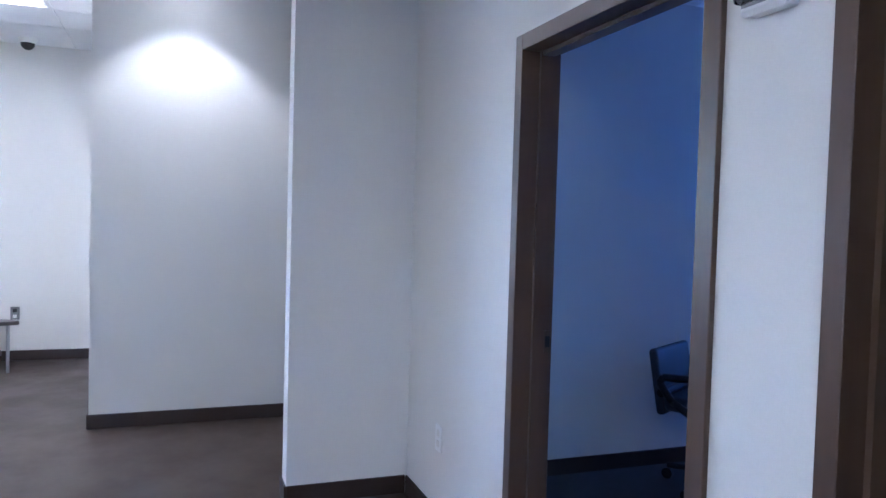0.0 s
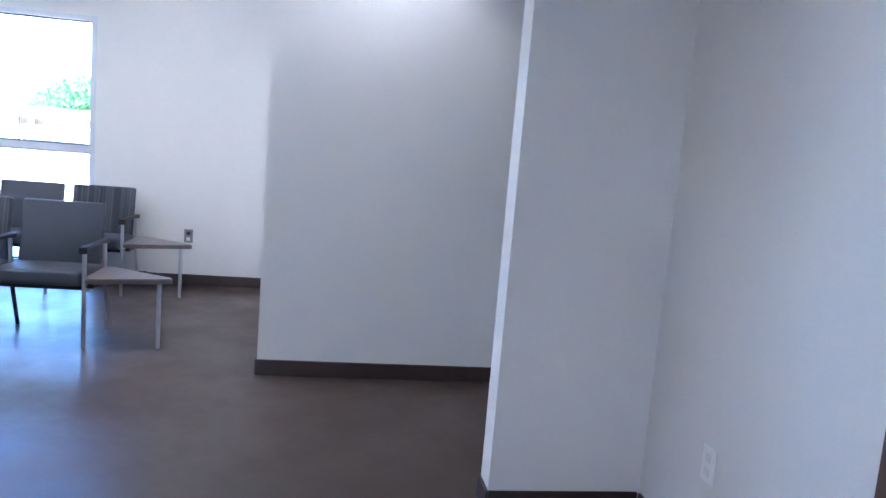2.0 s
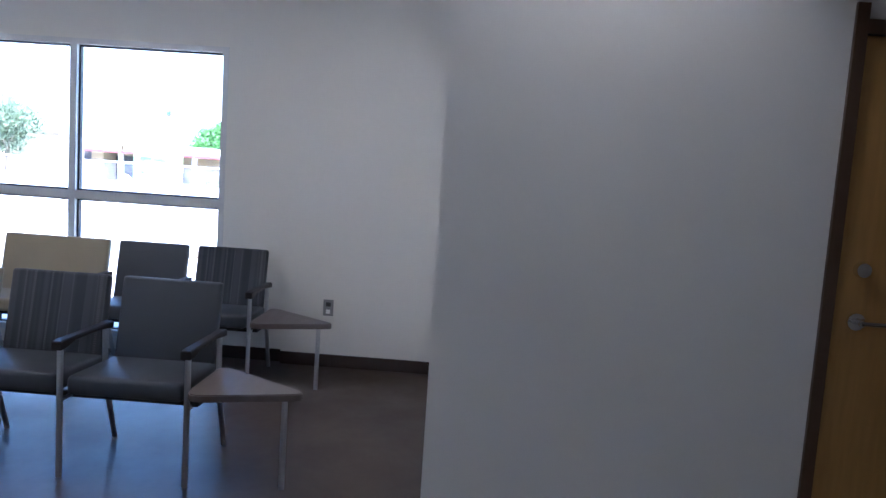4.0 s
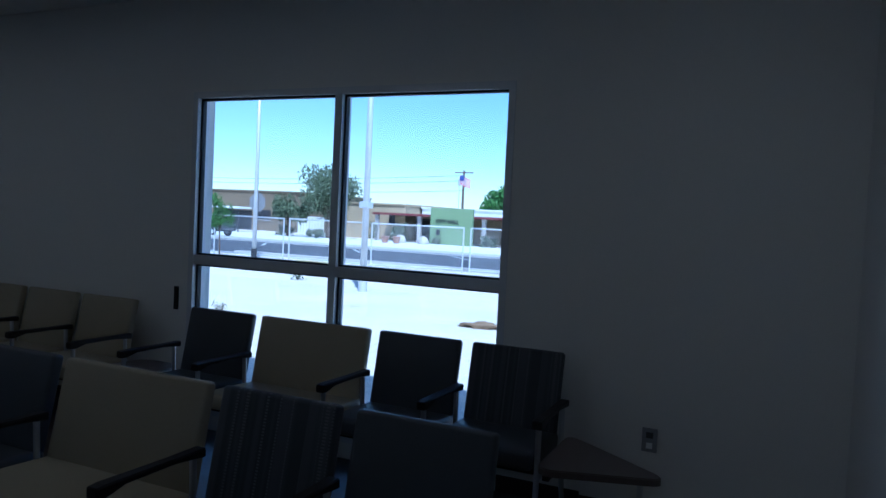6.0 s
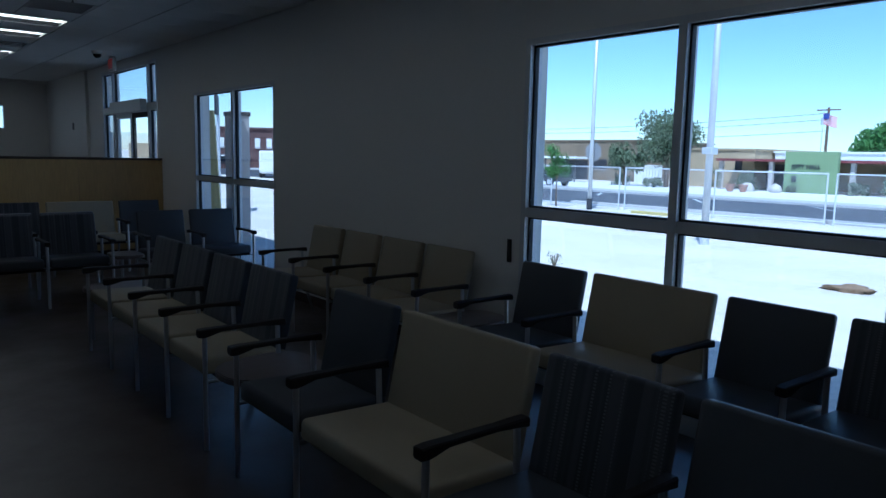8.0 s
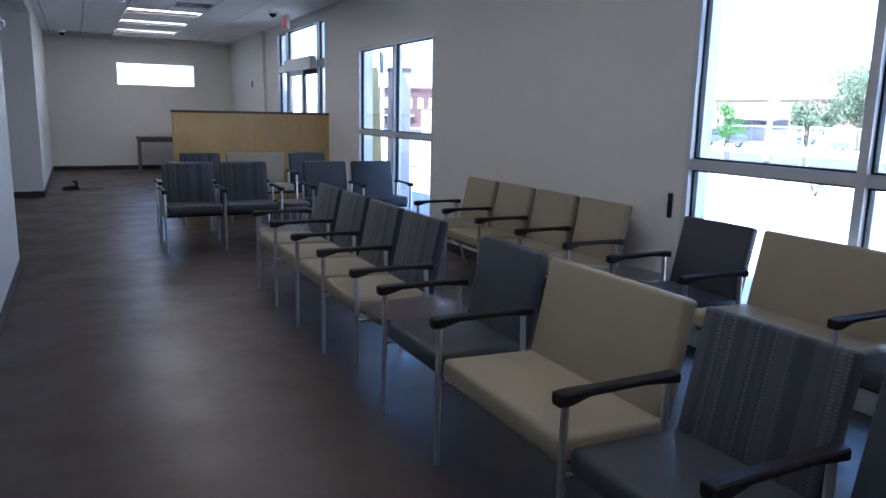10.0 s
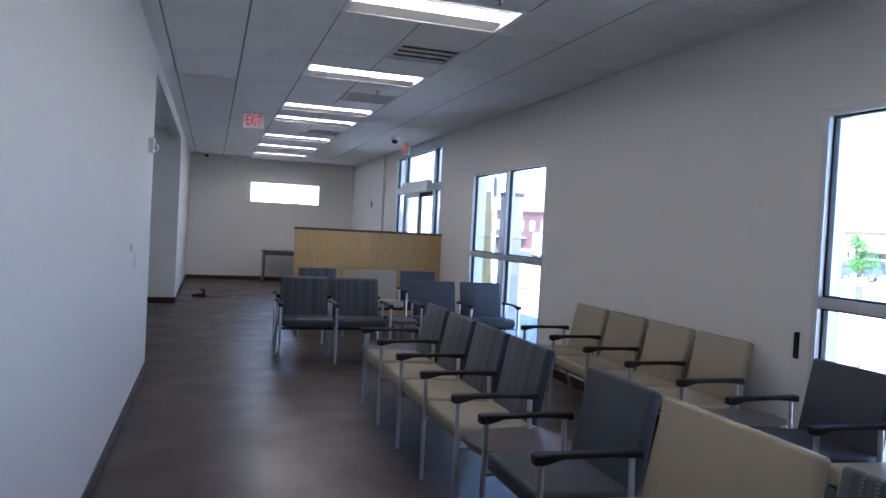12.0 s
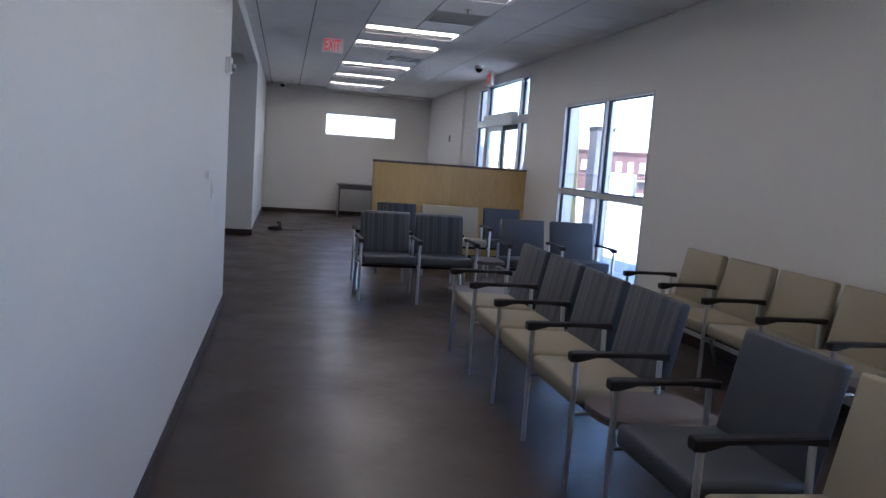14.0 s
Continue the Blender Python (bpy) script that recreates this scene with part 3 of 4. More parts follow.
# ---- fixtures on walls ----
def plate(name, m, w, h, d, material, label, cat, holes=()):
    """A bevelled cover plate in the local xz plane, facing -y."""
    t = empty(name, label, cat, "", m)
    part("cover", box(bmesh.new(), -w / 2, w / 2, -d, 0, -h / 2, h / 2, bevel=0.002), material, t)
    for x, z, a, b, mm in holes:
        part("insert", box(bmesh.new(), x - a / 2, x + a / 2, -d - 0.002, -d + 0.001, z - b / 2, z + b / 2), mm, t)
    return t


plate("wall_outlet", pose(XW - 0.048, -0.016, 0.443, rz=-90), 0.075, 0.12, 0.006, M_PLATE_GREY, "grey steel outlet plate low on the wall", "outlet", [(-0.0, 0.025, 0.035, 0.03, M_DARK), (0.0, -0.028, 0.03, 0.03, M_WHITE)])
plate("wall_outlet", pose(-0.732, -2.53, 0.417, rz=180), 0.075, 0.12, 0.006, M_WHITE, "white outlet plate low on the wall", "outlet", [(0, 0.024, 0.032, 0.028, M_WALL), (0, -0.024, 0.032, 0.028, M_WALL)])
plate("door_button", pose(XW, 3.20, 0.868, rz=-90), 0.035, 0.16, 0.012, M_BLACK, "slim black switch plate beside the window", "switch")
plate("light_switch", pose(-0.02, 5.56, 1.10, rz=90), 0.075, 0.12, 0.008, M_WHITE, "white light switch plate on the long wall", "switch", [(0, 0, 0.03, 0.06, M_WALL)])
plate("thermostat", pose(-0.02, 5.2, 1.21, rz=90), 0.05, 0.05, 0.02, M_WHITE, "small white sensor on the long wall", "thermostat")
plate("wall_outlet", pose(-0.02, 14.2, 0.42, rz=90), 0.075, 0.12, 0.008, M_WHITE, "white outlet plate low on the wall", "outlet")
plate("thermostat", pose(XW - 0.048, 15.4, 1.93, rz=-90), 0.09, 0.13, 0.02, M_PLATE_GREY, "grey sensor box on the wall", "thermostat")


def strobe(m):
    t = empty("fire_strobe", "white fire alarm strobe with a clear lens and red lettering", "fire alarm", "", m)
    part("back_box", box(bmesh.new(), -0.056, 0.056, -0.022, 0, -0.062, 0.062, bevel=0.004), M_WHITE, t)
    bm = box(bmesh.new(), -0.06, 0.06, -0.050, -0.022, -0.066, 0.066, bevel=0.012, segs=3)
    for v in bm.verts:
        if v.co.y < -0.04:
            v.co.x *= 0.93
            v.co.z *= 0.93
    part("body", bm, M_WHITE, t)
    part("recess", box(bmesh.new(), -0.046, 0.022, -0.0515, -0.048, -0.05, 0.012), M_PLATE_GREY, t, "grey recess behind the lens")
    bm = bmesh.new()
    for k in range(10):
        a, b = radians(18 * k), radians(18 * (k + 1))
        c = Vector((-0.012, -0.051, -0.019))
        ring = [(c.x + 0.026 * math.cos(u), c.y - 0.020 * math.sin(u)) for u in (a, b)]
        q = [bm.verts.new((x, y, z)) for z in (c.z - 0.016, c.z + 0.016) for x, y in ring]
        bm.faces.new((q[0], q[1], q[3], q[2]))
    bmesh.ops.solidify(bm, geom=bm.faces[:], thickness=0.002)
    part("reflector", bm, M_CHROME, t, "bright curved reflector")
    p_ = part("lens", box(bmesh.new(), -0.044, 0.020, -0.080, -0.0515, -0.048, 0.010, bevel=0.010, segs=3), M_GLASS, t, "clear domed strobe lens")
    p_.visible_shadow = False
    cu = bpy.data.curves.new("lettering", 'FONT')
    cu.body, cu.size, cu.extrude = "FIRE", 0.028, 0.0005
    cu.materials.append(M_RED)
    tx = new("lettering", cu)
    tx.parent = t
    tx.matrix_basis = pose(0.045, -0.047, 0.05, 90, 90, 0)


strobe(pose(-2.61, -2.53, 1.905, rz=180))
strobe(pose(-0.02, 6.38, 2.045, rz=90))


def exit_sign(m, label):
    t = empty("exit_sign", label, "exit sign", "exit signs", m)
    part("housing", box(bmesh.new(), -0.14, 0.14, -0.025, 0.025, -0.10, 0.10, bevel=0.008), M_WHITE, t)
    part("canopy", box(bmesh.new(), -0.07, 0.07, -0.03, 0.03, 0.105, 0.125, bevel=0.004), M_WHITE, t)
    cu = bpy.data.curves.new("lettering", 'FONT')
    cu.body, cu.size, cu.extrude, cu.offset, cu.align_x, cu.align_y = "EXIT", 0.20, 0.001, 0.0005, 'CENTER', 'CENTER'
    cu.materials.append(M_RED)
    tx = new("lettering", cu)
    tx.parent = t
    tx["label"] = "red letters"
    tx.matrix_basis = pose(0, -0.0265, 0, 90, 0, 0) @ Matrix.Diagonal((0.50, 1, 1, 1))


exit_sign(pose(1.005, 10.0, 2.805), "white exit sign with red letters hanging from the ceiling")
exit_sign(pose(3.66, 11.8, 2.80, rz=-90), "white exit sign with red letters near the entrance")
exit_sign(pose(-0.305, -0.93, 2.525, rz=-90), "white exit sign with red letters on the header of the opening")


def dome_camera(x, y, z):
    t = empty("security_camera", "dark dome security camera in a white ceiling mount", "security camera", "", Matrix.Translation((x, y, z)))
    bm = bmesh.new()
    tube(bm, (0, 0, 0), (0, 0, -0.045), 0.075, 0.07, 24)
    part("mount", bm, M_WHITE, t)
    bm = bmesh.new()
    bmesh.ops.create_uvsphere(bm, u_segments=20, v_segments=12, radius=0.058)
    bmesh.ops.delete(bm, geom=[v for v in bm.verts if v.co.z > 0.01], context='VERTS')
    bm.transform(Matrix.Translation((0, 0, -0.045)))
    part("dome", bm, M_BLACK, t, "glossy black dome", smooth=True)


dome_camera(3.609, -0.149, CEIL)
dome_camera(3.34, 11.35, CEIL)
dome_camera(0.35, 17.0, CEIL)


def sprinkler(x, y):
    t = empty("sprinkler", "chrome sprinkler head in the ceiling", "sprinkler", "sprinklers", Matrix.Translation((x, y, CEIL)))
    bm = bmesh.new()
    tube(bm, (0, 0, 0.002), (0, 0, -0.006), 0.035, 0.035, 16)
    part("escutcheon", bm, M_CHROME, t)
    bm = bmesh.new()
    tube(bm, (0, 0, -0.006), (0, 0, -0.035), 0.008), tube(bm, (0, 0, -0.035), (0, 0, -0.038), 0.016)
    part("deflector", bm, M_PLATE_GREY, t)


for q in ((2.19, 4.02), (2.18, 7.5), (2.30, 0.45), (2.25, 12.4)):
    sprinkler(*q)
t = empty("smoke_detector", "white round smoke detector on the ceiling", "smoke detector", "", Matrix.Translation((1.01, 6.4, CEIL)))
part("base", tube(bmesh.new(), (0, 0, 0), (0, 0, -0.02), 0.07, 0.065, 24), M_WHITE, t)
part("cap", tube(bmesh.new(), (0, 0, -0.02), (0, 0, -0.05), 0.05, 0.035, 24), M_WHITE, t)
t = empty("downlight", "round recessed ceiling downlight washing the wall", "downlight", "", Matrix.Translation((0.972, -1.448, CEIL)))
bm = bmesh.new()
tube(bm, (0, 0, 0.0), (0, 0, -0.006), 0.09, 0.085, 28)
part("trim_ring", bm, M_WHITE, t)
part("lens", tube(bmesh.new(), (0, 0, -0.006), (0, 0, -0.008), 0.062, 0.062, 24), M_CAN, t, "glowing lens")
lamp = new("downlight_lamp", bpy.data.lights.new("downlight_lamp", 'SPOT'))
lamp.data.energy, lamp.data.spot_size, lamp.data.spot_blend, lamp.data.color, lamp.data.shadow_soft_size = 3.5, radians(106), 0.4, (1.0, 0.86, 0.68), 0.08
lamp.matrix_world = look((0.945, -1.448, CEIL - 0.02), (0.965, -1.448, 0))


# ---- waiting room seating ----
def rounded_slab(w, d, h, bevel):
    bm = bmesh.new()
    box(bm, 0, w, 0, d, 0, h, bevel=bevel, segs=3)
    return bm


def waiting_chair(w, seat_m, back_m, label, left=True, right=True):
    """A guest chair facing -y, its width along x from 0 to w, feet on z = 0."""
    t = empty("waiting_chair", label, "chair", "waiting room chairs")
    size = Matrix.Diagonal((1, 0.92, 0.935, 1))
    bm = rounded_slab(w - 0.05, 0.50, 0.095, 0.025)
    for v in bm.verts:
        v.co.z += 0.012 * math.cos((v.co.x / (w - 0.05) - 0.5) * math.pi) if v.co.z > 0.06 else 0
    bm.transform(Matrix.Translation((0.025, 0.0, 0.407)) @ Matrix.Rotation(radians(-2), 4, 'X'))
    part("seat", bm, seat_m, t, smooth=True)
    bm = rounded_slab(w - 0.07, 0.062, 0.45, 0.018)
    bm.transform(Matrix.Translation((0.035, 0.445, 0.472)) @ Matrix.Rotation(radians(-12), 4, 'X'))
    part("backrest", bm, back_m, t, smooth=True)
    bm = bmesh.new()
    box(bm, 0.0, w, 0.10, 0.13, 0.367, 0.394), box(bm, 0.0, w, 0.38, 0.41, 0.367, 0.394)
    part("seat_frame", bm, M_BLACK, t)
    for side, x in ((left, 0.0), (right, w)):
        if not side:
            continue
        part("front_leg", tube(bmesh.new(), (x, 0.002, 0.0), (x, 0.002, 0.642), 0.0135), M_STEEL, t)
        bm = bmesh.new()
        tube(bm, (x, 0.56, 0.0), (x, 0.44, 0.362), 0.0135), tube(bm, (x, 0.44, 0.357), (x, 0.43, 0.642), 0.0135)
        part("rear_leg", bm, M_STEEL, t)
        bm = bmesh.new()
        tube(bm, (x, 0.002, 0.379), (x, 0.44, 0.379), 0.010)
        part("side_rail", bm, M_STEEL, t)
        bm = bmesh.new()
        rings = []
        for y, hw, zb, zt in ((-0.036, 0.019, 0.636, 0.668), (-0.032, 0.024, 0.630, 0.673), (0.0, 0.025, 0.628, 0.676), (0.030, 0.025, 0.634, 0.676), (0.09, 0.024, 0.650, 0.675),
                              (0.32, 0.023, 0.651, 0.673), (0.40, 0.024, 0.644, 0.674), (0.47, 0.024, 0.636, 0.674), (0.476, 0.018, 0.642, 0.668)):
            c = 0.006
            rings.append([bm.verts.new((x + dx, y, z)) for dx, z in ((-hw, zb + c), (-hw + c, zb), (hw - c, zb), (hw, zb + c), (hw, zt - c), (hw - c, zt), (-hw + c, zt), (-hw, zt - c))])
        for p_, q_ in zip(rings, rings[1:]):
            for k in range(8):
                bm.faces.new((p_[k], p_[(k + 1) % 8], q_[(k + 1) % 8], q_[k]))
        bm.faces.new(rings[0])
        bm.faces.new(rings[-1][::-1])
        bmesh.ops.recalc_face_normals(bm, faces=bm.faces[:])
        part("armrest", bm, M_BLACK, t, "black plastic armrest")
    for ob in t.children:
        ob.data.transform(size)
    return t


LB = {"beige": "chair with beige vinyl seat and back, black armrests", "slate": "slate-blue vinyl chair with black armrests",
      "stripe": "chair with striped blue-grey back and slate seat", "mixed": "chair with beige seat and striped blue-grey back",
      "wide": "extra-wide beige vinyl chair with black armrests"}
UP = {"beige": (M_BEIGE, M_BEIGE), "slate": (M_SLATE, M_SLATE), "stripe": (M_SLATE, M_STRIPE), "mixed": (M_BEIGE, M_STRIPE), "wide": (M_BEIGE, M_BEIGE)}
P, PW = 0.574, 0.838
protos = {}


def chair(kind, m, ends):
    """Place a chair; ends: which of its own arm frames it carries."""
    key = (kind, ends)
    if key not in protos:
        c = waiting_chair(PW if kind == "wide" else P, *UP[kind], LB[kind], "l" in ends, "r" in ends)
        c.matrix_basis = m
        protos[key] = c
        return c
    return copy_thing(protos[key], m)


def row_facing_west(x, y_top, kinds):
    """Chairs side by side from y_top downwards, sharing the arm frames between them."""
    y = y_top
    for i, k in enumerate(kinds):
        chair(k, pose(x, y, FLOOR, rz=-90), "lr" if i == 0 else "r")
        y -= PW if k == "wide" else P
    return y


def row_facing_south(x, y, kinds):
    for i, k in enumerate(kinds):
        chair(k, pose(x, y, FLOOR), "lr" if i == 0 else "r")
        x += PW if k == "wide" else P


row_facing_west(1.735, 5.425, ["mixed"] * 4)
row_facing_west(1.735, 2.745, ["slate", "wide", "stripe", "slate"])
row_facing_west(3.245, 2.94, ["slate", "wide", "slate", "stripe"])
row_facing_west(3.25, 5.675, ["beige"] * 4)
row_facing_south(1.22, 7.16, ["stripe", "stripe"])
row_facing_south(2.735, 7.25, ["slate", "slate"])
for i, x in enumerate((1.84, 2.414)):
    chair("slate", pose(x, 8.42, FLOOR, rz=180), "lr" if i == 0 else "l")
row_facing_south(1.62, 9.0, ["stripe", "wide", "slate"])


def side_table(outline, legs, label, m, r=0.11):
    """A laminate top of rounded outline (corner points and radius), on steel legs."""
    t = empty("side_table", label, "table", "tables between the chairs", m)
    pts = []
    n = len(outline)
    r = min([r] + [0.49 * (Vector(outline[i]) - Vector(outline[i - 1])).length for i in range(n)])
    for i in range(n):
        a, b, c = Vector(outline[i - 1]), Vector(outline[i]), Vector(outline[(i + 1) % n])
        p0, p1 = b + (a - b).normalized() * r, b + (c - b).normalized() * r
        for k in range(7):
            u = k / 6
            pts.append(p0 * (1 - u) ** 2 + b * 2 * u * (1 - u) + p1 * u ** 2)
    bm = bmesh.new()
    f = bm.faces.new([bm.verts.new((p.x, p.y, 0.412)) for p in pts])
    if f.normal.z < 0:
        f.normal_flip()
    ex = bmesh.ops.extrude_face_region(bm, geom=[f])
    bmesh.ops.translate(bm, verts=[v for v in ex["geom"] if isinstance(v, bmesh.types.BMVert)], vec=(0, 0, 0.032))
    bmesh.ops.recalc_face_normals(bm, faces=bm.faces[:])
    top_edges = [e for e in bm.edges if all(v.co.z > 0.43 for v in e.verts)]
    bmesh.ops.bevel(bm, geom=top_edges, offset=0.005, segments=2, affect='EDGES')
    part("tabletop", bm, M_LAMINATE, t)
    part("bracket", box(bmesh.new(), outline[0][0] + 0.05, outline[0][0] + 0.25, outline[0][1] - 0.06, outline[0][1] - 0.03, 0.382, 0.412), M_BLACK, t)
    for x, y in legs:
        part("leg", tube(bmesh.new(), (x, y, 0), (x, y, 0.412), 0.014), M_STEEL, t)
    return t


side_table([(0.0, -0.02), (0.52, -0.02), (0.16, -0.56)], [(0.14, -0.44)], "grey-brown laminate triangular table at the end of the chairs", pose(1.66, 0.205, FLOOR))
side_table([(0.0, -0.02), (0.60, -0.02), (0.18, -0.58)], [(0.17, -0.45)], "grey-brown laminate triangular table by the wall", pose(3.13, 0.385, FLOOR))
side_table([(0.0, 0.0), (0.52, 0.05), (0.52, -0.42), (0.0, -0.38)], [], "grey-brown laminate table between the chairs", pose(1.735, 3.13, FLOOR), 0.2)
side_table([(0.0, 0.36), (0.50, 0.36), (0.50, 0.0), (0.0, 0.0)], [(0.08, 0.30)], "grey-brown laminate table at the row's end", pose(1.75, 5.44, FLOOR), 0.17)
side_table([(0.0, 0.0), (0.55, 0.02), (0.55, -0.40), (0.0, -0.38)], [], "grey-brown laminate table between the chairs", pose(3.25, 3.38, FLOOR), 0.2)
side_table([(0.0, 0.42), (0.30, 0.42), (0.30, 0.0), (0.0, 0.0)], [(0.15, 0.35)], "grey-brown laminate table between two pairs of chairs", pose(2.41, 7.21, FLOOR))

# ---- partition, desk, tool ----
t = empty("partition", "low maple veneer partition with a dark cap", "partition", "", Matrix.Translation((1.686, 10.364, FLOOR)))
W_ = XW - 1.688
for k in range(2):
    part("panel", box(bmesh.new(), W_ * k / 2 + (0.002 if k else 0), W_ * (k + 1) / 2 - (0.0 if k else 0.002), 0, 0.13, 0.10, 1.355), M_MAPLE, t)
part("cap", box(bmesh.new(), -0.012, W_, -0.012, 0.142, 1.355, 1.388, bevel=0.004), M_CAP, t, "dark wood cap")
part("plinth", box(bmesh.new(), 0.01, W_, 0.008, 0.122, 0.0, 0.10), M_BASE, t)
t = empty("desk", "dark grey laminate desk with end panels against the end wall", "desk", "", Matrix.Translation((1.70, 16.9, FLOOR)))
part("desktop", box(bmesh.new(), -0.03, 1.55, -0.04, 0.62, 0.73, 0.765, bevel=0.003), M_LAMINATE, t)
for x in (0.0, 1.48):
    part("end_panel", box(bmesh.new(), x, x + 0.035, 0.0, 0.58, 0.0, 0.73), M_LAMINATE, t)
part("apron", box(bmesh.new(), 0.035, 1.48, 0.03, 0.05, 0.655, 0.73), M_LAMINATE, t)
t = empty("power_tool", "black corded power tool lying on the floor", "tool", "", pose(0.30, 13.5, FLOOR, rz=12))
bm = bmesh.new()
box(bm, 0.0, 0.17, -0.05, 0.05, 0.0, 0.07, bevel=0.02), tube(bm, (0.0, 0, 0.035), (-0.07, 0, 0.03), 0.028)
part("body", bm, M_BLACK, t, smooth=True)
bm = bmesh.new()
tube(bm, (0.12, 0, 0.05), (0.15, 0.0, 0.13), 0.022), tube(bm, (0.15, 0, 0.13), (0.08, 0, 0.135), 0.02)
part("handle", bm, M_BLACK, t, smooth=True)
bm = bmesh.new()
prev = Vector((0.17, 0, 0.02))
for k in range(1, 14):
    q = Vector((0.17 + 0.03 * k, 0.02 * math.sin(k * 0.9), 0.006))
    tube(bm, prev, q, 0.005, n=6)
    prev = q
part("cable", bm, M_BLACK, t)


# ---- office chair behind the first doorway ----
def office_chair(m):
    t = empty("office_chair", "dark grey swivel office chair with open loop arms", "chair", "", m)
    bm = bmesh.new()
    box(bm, -0.24, 0.24, -0.24, 0.24, 0.43, 0.51, bevel=0.03, segs=3)
    part("seat", bm, M_SLATE, t, smooth=True)
    bm = bmesh.new()
    box(bm, -0.23, 0.23, -0.025, 0.025, 0.0, 0.35, bevel=0.02, segs=3)
    for v in bm.verts:
        v.co.y += 0.35 * (v.co.x ** 2)* -1
    bm.transform(Matrix.Translation((0, 0.27, 0.40)) @ Matrix.Rotation(radians(-10), 4, 'X'))
    part("backrest", bm, M_SLATE, t, smooth=True)
    part("back_bar", tube(bmesh.new(), (-0.27, 0.24, 0.53), (0.27, 0.24, 0.53), 0.022), M_BLACK, t)
    for s in (-1, 1):
        bm = bmesh.new()
        pts = [(-0.10, 0.64), (0.22, 0.62), (0.24, 0.59), (0.17, 0.50), (0.08, 0.45), (-0.10, 0.45)]
        for (a, b), (c, d) in zip(pts, pts[1:]):
            tube(bm, (s * 0.29, a, b), (s * 0.29, c, d), 0.02)
        part("armrest", bm, M_BLACK, t, smooth=True)
    bm = bmesh.new()
    tube(bm, (0, 0, 0.08), (0, 0, 0.43), 0.03)
    part("column", bm, M_BLACK, t)
    for k in range(5):
        a = radians(72 * k + 20)
        bm = bmesh.new()
        tube(bm, (0, 0, 0.10), (0.29 * math.cos(a), 0.29 * math.sin(a), 0.075), 0.022, 0.014)
        b = part("base_arm", bm, M_BLACK, t)
        bm = bmesh.new()
        x, y = 0.29 * math.cos(a), 0.29 * math.sin(a)
        tube(bm, (x - 0.012, y, 0.031), (x + 0.012, y, 0.031), 0.030)
        part("caster", bm, M_BLACK, b)


office_chair(pose(-0.74, -4.14, FLOOR + 0.006, rz=-60))


# ---- outdoors ----
indoors = set(bpy.data.objects)
def ground_z(x):
    for (a, za), (b, zb) in zip(GROUND, GROUND[1:]):
        if x <= b:
            return za + (zb - za) * (x - a) / (b - a)
    return GROUND[-1][1]


GROUND = [(-400, -0.1), (5, -0.1), (15, -0.36), (25.5, -0.57), (39, -0.64), (56, -0.62), (90, -0.60), (4000, -0.60)]
bm = bmesh.new()
rows = []
for x, z in GROUND:
    rows.append([bm.verts.new((x, y, z)) for y in (-3000, -200, -20, -6.9, 0, 20, 40, 80, 300, 3000)])
for a, b in zip(rows, rows[1:]):
    for k in range(len(a) - 1):
        bm.faces.new((a[k], b[k], b[k + 1], a[k + 1]))
bmesh.ops.translate(bm, verts=bm.verts[:], vec=(0, 0, -0.02))
tagged(part("ground", bm, M_SAND), "pale dry sandy ground sloping gently down to the street", "ground", kind="structure")


def strip(name, x0, x1, y0, y1, lift, material, label, cat):
    bm = bmesh.new()
    xs = [x0] + [x for x, _ in GROUND if x0 < x < x1] + [x1]
    top, low = [], []
    for x in xs:
        z = ground_z(x) - 0.02
        top.append((bm.verts.new((x, y0, z + lift)), bm.verts.new((x, y1, z + lift))))
        low.append((bm.verts.new((x, y0, z - 0.05)), bm.verts.new((x, y1, z - 0.05))))
    for a, b, c, d in zip(top, top[1:], low, low[1:]):
        bm.faces.new((a[0], b[0], b[1], a[1])), bm.faces.new((c[0], a[0], a[1], c[1])) if a is top[0] else None
        bm.faces.new((c[0], d[0], b[0], a[0])), bm.faces.new((a[1], b[1], d[1], c[1]))
    bm.faces.new((top[-1][0], low[-1][0], low[-1][1], top[-1][1]))
    return tagged(part(name, bm, material), label, cat, kind="structure")


strip("road", 27.6, 38.6, -200, 250, 0.015, M_ASPHALT, "asphalt street running past the lot", "road")
strip("pavement", 39.0, 41.2, -200, 250, 0.14, M_CONCRETE, "concrete pavement across the street", "pavement")
strip("kerb", 38.6, 39.0, -200, 250, 0.13, M_CONCRETE, "concrete kerb across the street", "kerb")
strip("kerb", 27.1, 27.6, -200, 22, 0.13, M_CONCRETE, "concrete kerb along the lot", "kerb")
strip("kerb", 24.2, 24.6, 14.6, 16.5, 0.10, M_YELLOW, "yellow painted kerb", "kerb")
strip("pavement", 4.2, 6.6, 5.5, 20, 0.05, M_CONCRETE, "concrete walk beside the building", "pavement")
strip("pavement", 41.2, 53.5, -60, 120, 0.03, M_STUCCO_WHITE, "pale concrete forecourt of the building across the street", "pavement")
for k in range(5):
    y = 14 + 6.5 * k
    bm = bmesh.new()
    box(bm, -2.4, 2.4, -0.07, 0.07, 0, 0.006)
    bm.transform(pose(35.8, y, ground_z(35.8) + 0.022, 0, 1.0, 35))
    tagged(part("parking_line", bm, M_ROADPAINT), "white painted parking line on the asphalt", "road marking", "parking lines")


